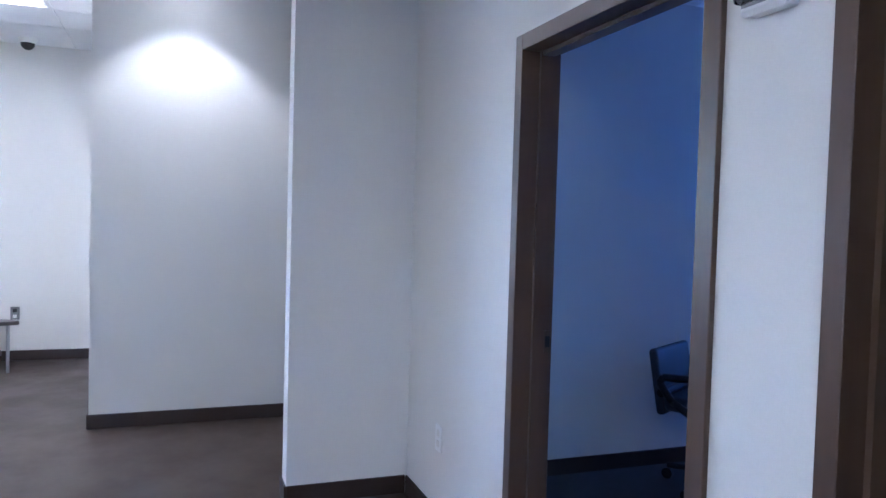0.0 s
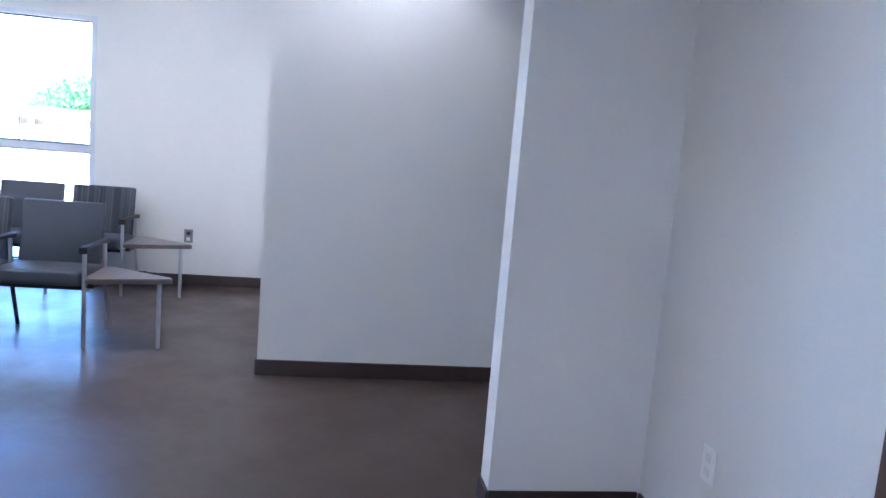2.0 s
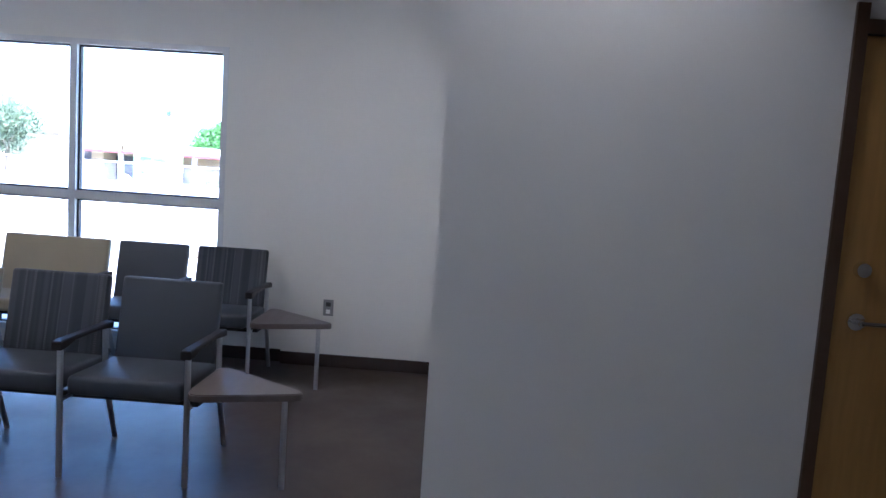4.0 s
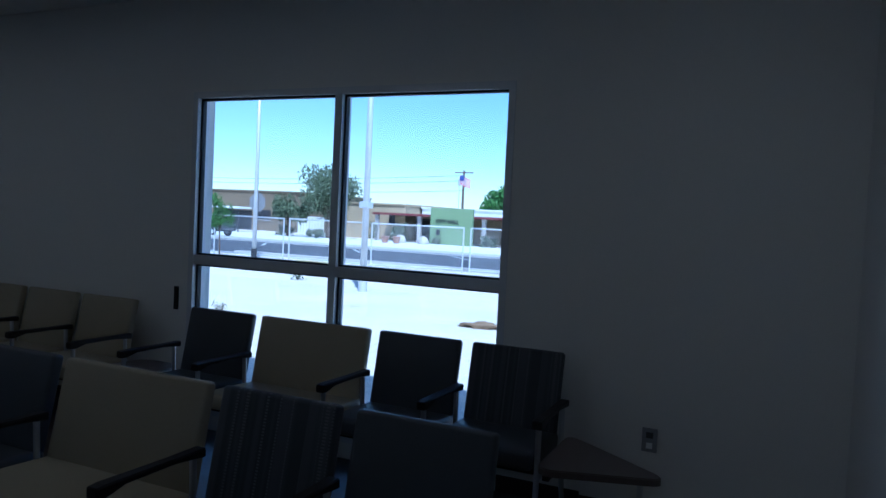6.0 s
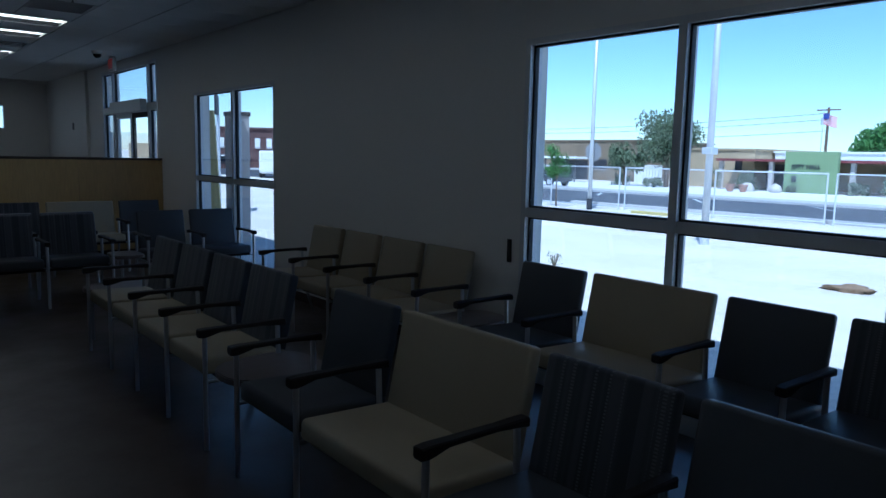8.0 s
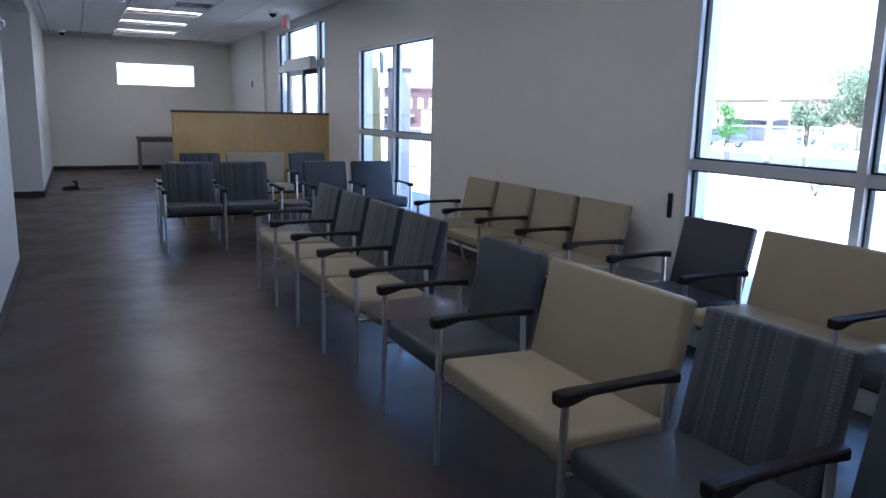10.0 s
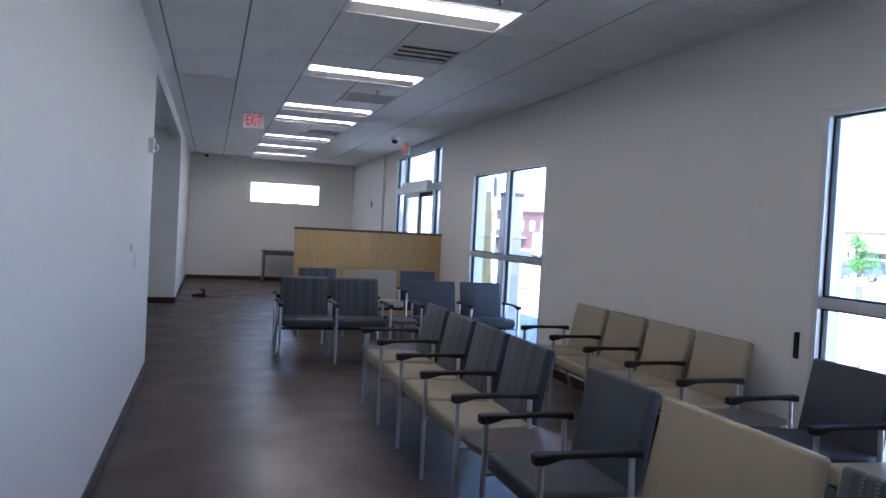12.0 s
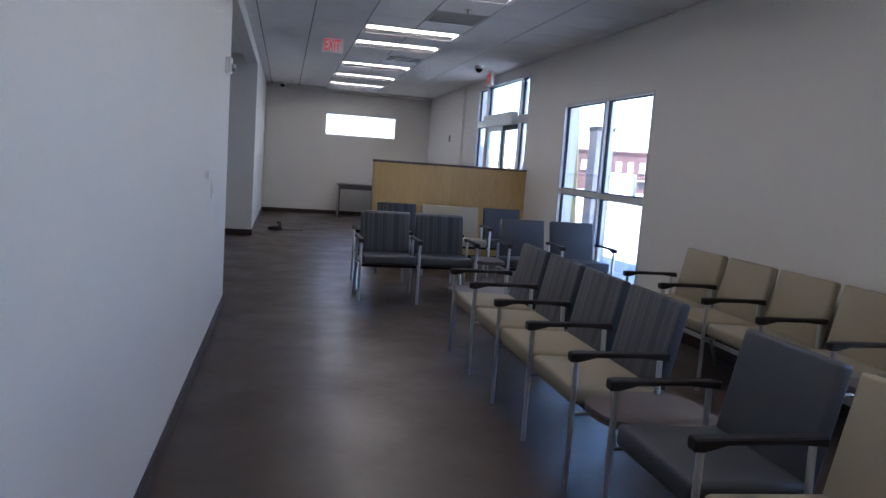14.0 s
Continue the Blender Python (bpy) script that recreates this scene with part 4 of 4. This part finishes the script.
def pole(name, x, y, r, h, label, extra=None):
    z = ground_z(x) - 0.02
    t = empty(name, label, "pole", "", Matrix.Translation((x, y, z)))
    part("shaft", tube(bmesh.new(), (0, 0, 0), (0, 0, h), r, r * 0.75, 16), M_GALV, t, smooth=True)
    part("base", tube(bmesh.new(), (0, 0, 0), (0, 0, 0.45), r * 1.3, r * 1.3, 16), M_GALV if extra else M_DARK, t)
    if extra:
        part("clamp", box(bmesh.new(), -r * 1.6, r * 1.6, -r * 1.5, r * 1.5, extra, extra + 0.16, bevel=0.02), M_GALV, t)
    return t


pole("street_lamp_pole", 15.55, 8.35, 0.085, 8.0, "pale galvanised street lamp pole in the sandy lot", 2.05)
t = pole("street_lamp_pole", 24.1, 18.46, 0.09, 9.0, "grey steel lamp pole by the fence with a sign on it")
bm = bmesh.new()
bmesh.ops.create_cone(bm, cap_ends=True, segments=8, radius1=0.42, radius2=0.42, depth=0.012)
bm.transform(Matrix.Translation((0.10, 0, 2.35)) @ Matrix.Rotation(radians(90), 4, 'Y') @ Matrix.Rotation(radians(22.5), 4, 'Z'))
part("sign_plate", bm, M_PLATE_GREY, t, "grey back of an octagonal traffic sign")


def fence_panel(y0, y1, x0, x1, h):
    z = ground_z((x0 + x1) / 2) - 0.02
    t = empty("fence_panel", "galvanised chain-link fence panel in a tube frame", "fence", "temporary fence", Matrix.Translation((x0, y0, z)))
    L = math.hypot(x1 - x0, y1 - y0)
    turn = Matrix.Rotation(math.atan2(-(x1 - x0), y1 - y0), 4, 'Z')
    for y in (0.05, L - 0.05):
        bm = tube(bmesh.new(), (0, y, 0), (0, y, h), 0.030)
        bm.transform(turn)
        part("post", bm, M_GALV, t)
    for zz in (h - 0.02, 0.12):
        bm = tube(bmesh.new(), (0, 0.05, zz), (0, L - 0.05, zz), 0.028)
        bm.transform(turn)
        part("rail", bm, M_GALV, t)
    bm = bmesh.new()
    n = int((L + h) / 0.13)
    for k in range(n):
        for s in (1, -1):
            a = -h + 0.13 * k
            p0, p1 = [max(a, 0.05), 0], [min(a + h, L - 0.05), 0]
            p0[1], p1[1] = p0[0] - a, p1[0] - a
            if p1[0] <= p0[0]:
                continue
            if s < 0:
                p0[0], p1[0] = L - p0[0], L - p1[0]
            va, vb = Vector((0, p0[0], max(p0[1], 0.05))), Vector((0, p1[0], p1[1]))
            tube(bm, va, vb, 0.0022, n=3)
    bm.transform(turn)
    tagged(part("mesh", bm, M_GALV, t), kind="stuff")


fy = [-1.6, 2.4, 6.1, 9.95, 13.8, 17.9, 21.9, 26.0]
fx = [27.2, 26.9, 26.6, 26.3, 25.3, 25.5, 25.8, 26.0]
for k in range(len(fy) - 1):
    fence_panel(fy[k] + 0.1, fy[k + 1] - 0.1, fx[k], fx[k + 1], 1.78)


def leaf_crown(rng, center, radii, n, size, gap=0.25):
    """Many small folded leaf clumps scattered in a lumpy volume."""
    bm = bmesh.new()
    lobes = [Vector((rng.uniform(-1, 1) * radii[0] * 0.6, rng.uniform(-1, 1) * radii[1] * 0.6, rng.uniform(-0.7, 0.7) * radii[2])) for _ in range(22)]
    for _ in range(n):
        lb = rng.choice(lobes)
        d = Vector((rng.gauss(0, 1), rng.gauss(0, 1), rng.gauss(0, 1))).normalized() * (rng.random() ** 0.4) * min(radii) * 0.55
        p = Vector(center) + lb + d
        s = size * rng.uniform(0.6, 1.4)
        rot = Euler((rng.uniform(0, 6.3), rng.uniform(0, 6.3), rng.uniform(0, 6.3))).to_matrix()
        vs = [bm.verts.new(p + rot @ Vector(v) * s) for v in ((-1, 0, 0), (0, -0.5, 0.2), (1, 0, 0), (0, 0.5, 0.2))]
        bm.faces.new(vs)
    return bm


def tree(x, y, h, radii, crown_z, leaf_m, label, n=1800, size=0.22, trunk=0.16, seed=1):
    rng = random.Random(seed)
    z = ground_z(x) - 0.02
    t = empty("tree", label, "tree", "", Matrix.Translation((x, y, z)))
    bm = bmesh.new()
    tube(bm, (0, 0, 0), (0.05, 0.08, crown_z * 0.6), trunk, trunk * 0.7)
    for k in range(7):
        a = rng.uniform(0, 6.28)
        e = Vector((math.cos(a) * radii[0] * 0.55, math.sin(a) * radii[1] * 0.55, crown_z + rng.uniform(-0.4, 0.5) * radii[2]))
        m_ = Vector((0.05, 0.08, crown_z * 0.58)).lerp(e, 0.45) + Vector((0, 0, 0.2))
        tube(bm, (0.05, 0.08, crown_z * 0.57), m_, trunk * 0.5, trunk * 0.3, 8), tube(bm, m_, e, trunk * 0.3, trunk * 0.08, 6)
    part("trunk", bm, M_BARK, t, smooth=True)
    part("crown", leaf_crown(rng, (0, 0, crown_z), radii, n, size), leaf_m, t)


tree(51.5, 32.6, 6, (2.3, 2.6, 2.1), 3.7, M_LEAF, "grey-green desert tree with a loose open crown", 5200, 0.13, 0.22, 3)
tree(50.5, 35.9, 4, (1.5, 2.3, 1.1), 2.3, M_LEAF, "low grey-green desert tree with loose crown", 1500, 0.16, 0.12, 7)
tree(63.0, 20.4, 5, (2.8, 3.6, 2.3), 3.3, M_LEAF2, "dense bright green rounded tree behind the canopy", 14000, 0.2, 0.2, 12)
tree(24.5, 20.6, 2.4, (0.5, 0.75, 0.75), 1.95, M_LEAF2, "young thin street tree by the fence", 800, 0.07, 0.035, 9)


def shrub(x, y, r, h, material, label, seed, n=500):
    rng = random.Random(seed)
    z = ground_z(x) - 0.02
    t = empty("shrub", label, "shrub", "", Matrix.Translation((x, y, z)))
    bm = leaf_crown(rng, (0, 0, h * 0.5), (r, r, h * 0.45), n, r * 0.12)
    part("foliage", bm, material, t)
    bm = bmesh.new()
    for k in range(5):
        a = k * 1.3
        tube(bm, (0, 0, 0), (math.cos(a) * r * 0.6, math.sin(a) * r * 0.6, h * 0.7), 0.012, 0.005, 5)
    part("stem", bm, M_BARK, t)


for i, (x, y, r, h) in enumerate([(51, 36.5, 1.0, 1.0), (50, 32.8, 1.0, 0.8), (53.8, 27.0, 0.8, 1.6), (53.2, 23.4, 0.6, 0.6), (53.2, 19.0, 0.9, 0.9), (53, 16.5, 1.0, 1.6), (53.4, 29.5, 0.5, 1.8)]):
    shrub(x, y, r, h, M_SHRUB, "grey-green desert shrub by the building", i + 20)
shrub(17.0, 11.3, 0.28, 0.45, M_SHRUB, "small weed growing in the sand", 40, 260)
shrub(9.1, 7.2, 0.12, 0.30, M_SHRUB, "small weed growing in the sand", 41, 120)
shrub(6.5, 1.5, 0.16, 0.40, M_SHRUB, "small weed growing by the wall", 42, 160)
bm = bmesh.new()
bmesh.ops.create_icosphere(bm, subdivisions=3, radius=1)
for v in bm.verts:
    v.co *= 1 + 0.7 * noise.noise(v.co * 1.7) + 0.5 * noise.noise(v.co * 4)
bm.transform(Matrix.Translation((11.3, 3.62, ground_z(11.3) + 0.02)) @ Matrix.Rotation(radians(15), 4, 'Z') @ Matrix.Diagonal((0.12, 0.27, 0.07, 1)))
tagged(part("rock", bm, M_ROCK, smooth=True), "weathered tan rock lying on the sand", "rock")
for q in ((51.5, 25.8, 0.5), (51.8, 23.9, 0.45)):
    bm = bmesh.new()
    bmesh.ops.create_icosphere(bm, subdivisions=2, radius=1)
    for v in bm.verts:
        v.co *= 1 + 0.3 * noise.noise(v.co * 1.5 + Vector(q))
    bm.transform(Matrix.Translation((q[0], q[1], ground_z(q[0]) + 0.2)) @ Matrix.Diagonal((q[2], q[2], 0.45, 1)))
    tagged(part("boulder", bm, M_STUCCO_PINK, smooth=True), "pale boulder in front of the building", "rock")
for y in (25.2, 26.2):
    t = empty("flower_pot", "terracotta planter in front of the building", "planter", "", Matrix.Translation((49.7, y, ground_z(49.7) + 0.012)))
    part("pot", tube(bmesh.new(), (0, 0, 0), (0, 0, 0.5), 0.2, 0.32, 20), M_TERRACOTTA, t)
    part("rim", tube(bmesh.new(), (0, 0, 0.46), (0, 0, 0.54), 0.35, 0.35, 20), M_TERRACOTTA, t)


# ---- buildings across the street ----
def house(name, x0, x1, y0, y1, top, wall_m, label, wins=(), roof_m=None):
    z = ground_z(x0) - 0.1
    t = empty(name, label, "building", "", Matrix.Translation((x0, y0, z)))
    h = top - z
    part("wall", box(bmesh.new(), 0, x1 - x0, 0, y1 - y0, 0, h), wall_m, t)
    part("roof", box(bmesh.new(), -0.12, x1 - x0 + 0.1, -0.12, y1 - y0 + 0.12, h, h + 0.14), roof_m or wall_m, t)
    for a, b, c, d in wins:
        w = part("window", box(bmesh.new(), -0.03, 0.02, a, b, c, d), M_DARK, t, "dark window")
        part("window_sill", box(bmesh.new(), -0.10, -0.03, a - 0.05, b + 0.05, c - 0.08, c), M_CONCRETE, w)
    return t


house("tan_building", 57.0, 70, 28.2, 34.5, 2.45, M_STUCCO_TAN, "low tan block building with a flat roof", [(1.0, 1.6, 1.5, 2.4)])
# this building's dark wall colour stands in for shade on tan block
house("shaded_building", 60.0, 75, 42.0, 62, 3.3, M_STUCCO_SHADED, "long low tan block building down the street, coloured dark as its shaded side", [(3, 5, 1.2, 2.2), (8, 10, 1.2, 2.2)])
house("white_building", 60.0, 72, 11.0, 28.0, 2.3, M_STUCCO_WHITE, "low white-roofed building behind the canopy")
g = empty("green_wall", "free-standing green stucco wall of the city building with raised letters", "wall", "", Matrix.Translation((53.2, 20.35, ground_z(53.2))))
part("slab", box(bmesh.new(), 0, 0.35, 0, 3.65, -0.1, 2.95), M_STUCCO_GREEN, g)
cu = bpy.data.curves.new("lettering", 'FONT')
cu.body, cu.size, cu.extrude, cu.offset = "CITY HALL", 0.42, 0.04, 0.006
cu.materials.append(M_DARK)
tx = new("lettering", cu)
tx.parent = g
tx.matrix_basis = pose(-0.04, 3.15, 1.75, 90, 0, -90)
part("plaque", box(bmesh.new(), -0.03, 0.0, 2.75, 3.1, 0.75, 1.2), M_DARK, g)
c = empty("canopy", "entrance canopy with a red fascia on pale posts", "canopy", "", Matrix.Translation((53.6, 11.0, ground_z(53.6))))
part("roof", box(bmesh.new(), 0.05, 6.2, 0, 18.6, 2.20, 2.38), M_STUCCO_WHITE, c)
part("fascia", box(bmesh.new(), 0.0, 0.05, 0, 18.6, 2.19, 2.385), M_FASCIA, c, "red painted fascia")
for y in (1.5, 5.0, 8.5, 14.2, 18.2):
    part("post", box(bmesh.new(), 0.3, 0.6, y, y + 0.3, -0.2, 2.20), M_STUCCO_PINK, c)
part("shaded_wall", box(bmesh.new(), 5.6, 5.8, 0, 18.6, -0.3, 2.2), M_STUCCO_TAN, c)
for y in (4, 13.5, 15.6):
    part("doorway", box(bmesh.new(), 5.55, 5.6, y, y + 1.6, -0.1, 2.0), M_DARK, c)
t = empty("white_fence", "white slatted screen beside the tree", "fence", "", Matrix.Translation((56, 36.0, ground_z(56))))
for k in range(9):
    part("slat", box(bmesh.new(), 0, 0.04, 0.32 * k, 0.32 * k + 0.27, 0, 1.7), M_STUCCO_WHITE, t)
part("rail", box(bmesh.new(), 0.04, 0.08, 0, 2.85, 1.2, 1.3), M_STUCCO_WHITE, t)
t = empty("bus_shelter", "street shelter with a pale roof on dark posts", "shelter", "", Matrix.Translation((52, 43.9, ground_z(52))))
part("roof", box(bmesh.new(), 0, 2.2, -1.5, 2.5, 2.1, 2.3, bevel=0.05), M_STUCCO_WHITE, t)
for y in (-1.3, 2.3):
    part("post", box(bmesh.new(), 0.2, 0.3, y, y + 0.1, 0, 2.1), M_DARK, t)
part("back_panel", box(bmesh.new(), 2.0, 2.05, -1.3, 2.4, 0.2, 2.0), M_DARK, t)
t = empty("utility_pole", "wooden utility pole with crossarm and transformer", "pole", "", Matrix.Translation((75, 30.2, -0.65)))
part("shaft", tube(bmesh.new(), (0, 0, 0), (0, 0, 7.6), 0.16, 0.11), M_BARK, t)
part("crossarm", box(bmesh.new(), -0.06, 0.06, -1.1, 1.1, 7.3, 7.42), M_BARK, t)
part("transformer", tube(bmesh.new(), (-0.25, 0.35, 5.9), (-0.25, 0.35, 6.6), 0.22), M_GALV, t)
for z in (6.9, 6.3, 5.2):
    bm = bmesh.new()
    prev = None
    for k in range(25):
        u = k / 24
        q = Vector((75 + 8 * u, 30.2 + 70 * u, -0.5 + z - 3.2 * u * (1 - u)))
        if prev:
            tube(bm, prev, q, 0.02, n=4)
        prev = q
    tagged(part("power_line", bm, M_BLACK), "black overhead power line above the street", "cable", "power lines")
t = empty("flagpole", "flagpole with a striped flag in front of the building", "flagpole", "", Matrix.Translation((58, 23.6, -0.7)))
part("shaft", tube(bmesh.new(), (0, 0, 0), (0, 0, 6.1), 0.05, 0.03), M_GALV, t)
flag = new("flag")
flag.parent = t
flag["label"] = "flag with red and white stripes and a blue field"
for k in range(13):
    bm = bmesh.new()
    for j in range(8):
        u0, u1 = j / 8, (j + 1) / 8
        wv = lambda u: 0.08 * math.sin(u * 7)
        sag = lambda u: -0.35 * u
        z0 = 6.0 - 0.8 * (k + 1) / 13
        z1 = 6.0 - 0.8 * k / 13
        vs = [bm.verts.new((wv(u), -1.0 * u, z + sag(u))) for u, z in ((u0, z0), (u1, z0), (u1, z1), (u0, z1))]
        bm.faces.new(vs)
    part("stripe", bm, M_FLAGRED if k % 2 == 0 else M_WHITE, flag)
bm = bmesh.new()
box(bm, -0.03, 0.03, -0.42, -0.02, 5.55, 5.96)
part("canton", bm, M_BLUE, flag)


def parked_car(m):
    t = empty("car", "dark parked car at the kerb across the street", "car", "", m)
    bm = bmesh.new()
    box(bm, -2.2, 2.2, -0.88, 0.88, 0.35, 0.92, bevel=0.14, segs=3)
    body = part("body", bm, M_CARPAINT, t, smooth=True)
    bm = bmesh.new()
    box(bm, -1.2, 1.3, -0.76, 0.76, 0.90, 1.42, bevel=0.16, segs=3)
    for v in bm.verts:
        if v.co.z > 1.2:
            v.co.x *= 0.72
    part("cabin", bm, M_GASKET, t, "dark tinted cabin glass", smooth=True)
    part("roof", box(bmesh.new(), -0.75, 0.75, -0.62, 0.62, 1.40, 1.45, bevel=0.02), M_STUCCO_WHITE, t)
    for x in (-1.35, 1.35):
        for y in (-0.86, 0.86):
            w = new("wheel")
            w.parent = t
            part("tyre", tube(bmesh.new(), (x, y - 0.1, 0.32), (x, y + 0.1, 0.32), 0.32, 0.32, 24), M_GASKET, w)
            part("rim", tube(bmesh.new(), (x, y - 0.105, 0.32), (x, y + 0.105, 0.32), 0.19, 0.19, 18), M_GALV, w)
    for x in (-2.19, 2.15):
        for y in (-0.7, 0.45):
            part("headlight", box(bmesh.new(), x, x + 0.04, y, y + 0.25, 0.62, 0.75, bevel=0.01), M_CHROME, body)


parked_car(pose(43.0, 38.0, ground_z(43.0) + 0.02, rz=90))

# the street and its buildings stand slightly askew to the hall
STREET = Matrix.Translation((0.43, -0.32, 0)) @ Matrix.Rotation(radians(0.8), 4, 'Z') @ Matrix.Translation((-0.43, 0.32, 0))
for ob in list(bpy.data.objects):
    if ob.parent is None and ob not in indoors:
        ob.matrix_basis = STREET @ ob.matrix_basis

# seen through the second window and the entrance
c = empty("porch_column", "square cream stucco porch column with a dark cap", "column", "", Matrix.Translation((5.32, 11.16, -0.09)))
part("shaft", box(bmesh.new(), 0, 0.30, 0, 0.30, 0, 2.18), M_STUCCO_PINK, c)
part("cap", box(bmesh.new(), -0.015, 0.315, -0.015, 0.315, 2.18, 2.25), M_CAP, c)
b = empty("plywood_board", "raw plywood sheet leaning outside by the porch", "board", "", pose(5.44, 11.95, -0.09, 0, -2, 0))
bm = bmesh.new()
box(bm, 0, 0.02, 0, 0.92, 0, 2.30)
for v in bm.verts:
    if v.co.z > 1:
        v.co.y = 0.10 + 0.76 * v.co.y
part("sheet", bm, M_PLY, b)
t = empty("site_sign", "dark sign board with pale lettering bars on a post", "sign", "", pose(8.4, 19.5, -0.4, rz=-25))
part("board", box(bmesh.new(), 0, 0.05, -0.7, 0.7, 2.9, 3.45), M_DARK, t)
for y in (-0.45, -0.1, 0.25):
    part("bar", box(bmesh.new(), -0.01, 0, y, y + 0.2, 3.05, 3.3), M_YELLOW, t)
part("post", tube(bmesh.new(), (0.05, 0, 0), (0.05, 0, 2.9), 0.05), M_GALV, t)
house_b = empty("brick_building", "two-storey dark red brick building with pale windows down the street", "building", "", pose(34, 89, -1.7, rz=-25))
part("wall", box(bmesh.new(), 0, 40, 0, 12, 0, 6.0), M_BRICK, house_b)
part("roof", box(bmesh.new(), -0.2, 40.2, -0.2, 12.2, 6.0, 6.25), M_BRICK, house_b)
for k in range(26):
    x = 1.0 + 1.45 * k
    w = part("window", box(bmesh.new(), x, x + 0.65, -0.06, 0.02, 3.75, 4.9), M_STUCCO_WHITE, house_b, "pale tall window")
    part("window_sill", box(bmesh.new(), x - 0.08, x + 0.73, -0.14, -0.06, 3.6, 3.7), M_CONCRETE, w)
    if k % 2:
        part("awning", box(bmesh.new(), x - 0.1, x + 0.9, -0.5, -0.001, 2.6, 2.75), M_STUCCO_WHITE, house_b, "small pale awning")
        part("window", box(bmesh.new(), x, x + 0.8, -0.06, 0.02, 1.7, 2.6), M_DARK, house_b, "dark window")
c = empty("distant_house", "small pale house with a steep gable roof beyond the end window", "building", "", Matrix.Translation((13.6, 118, -2.0)))
part("wall", box(bmesh.new(), -0.8, 0.8, 0, 6, 0, 5.5), M_STUCCO_WHITE, c)
bm = bmesh.new()
vs = [bm.verts.new(q) for q in ((-1.0, -0.2, 5.5), (1.0, -0.2, 5.5), (0, -0.2, 6.6), (-1.0, 6.2, 5.5), (1.0, 6.2, 5.5), (0, 6.2, 6.6))]
for q in ((0, 1, 2), (5, 4, 3), (0, 2, 5, 3), (1, 4, 5, 2), (0, 3, 4, 1)):
    bm.faces.new([vs[k] for k in q])
part("roof", bm, M_DARK, c, "dark steep gable roof")
t = empty("van", "white van parked down the street", "car", "", pose(28, 56, ground_z(28), rz=60))
part("body", box(bmesh.new(), -2.4, 2.4, -1, 1, 0.35, 2.2, bevel=0.15), M_STUCCO_WHITE, t, smooth=False)
part("windscreen", box(bmesh.new(), 2.30, 2.43, -0.85, 0.85, 1.3, 2.0, bevel=0.05), M_GASKET, t)
for x in (-1.5, 1.5):
    for y in (-0.95, 0.95):
        part("wheel", tube(bmesh.new(), (x, y - 0.1, 0.34), (x, y + 0.1, 0.34), 0.34, 0.34, 20), M_GASKET, t)
for k, (x, y, w, h) in enumerate(((-40, 140, 60, 6), (60, 160, 50, 5), (110, 60, 40, 5))):
    house("distant_building", x, x + 12, y, y + w, h - 2, M_STUCCO_TAN, "low distant tan building with dark windows", [(4 + 6 * j, 6 + 6 * j, 1.5, 3) for j in range(5)])
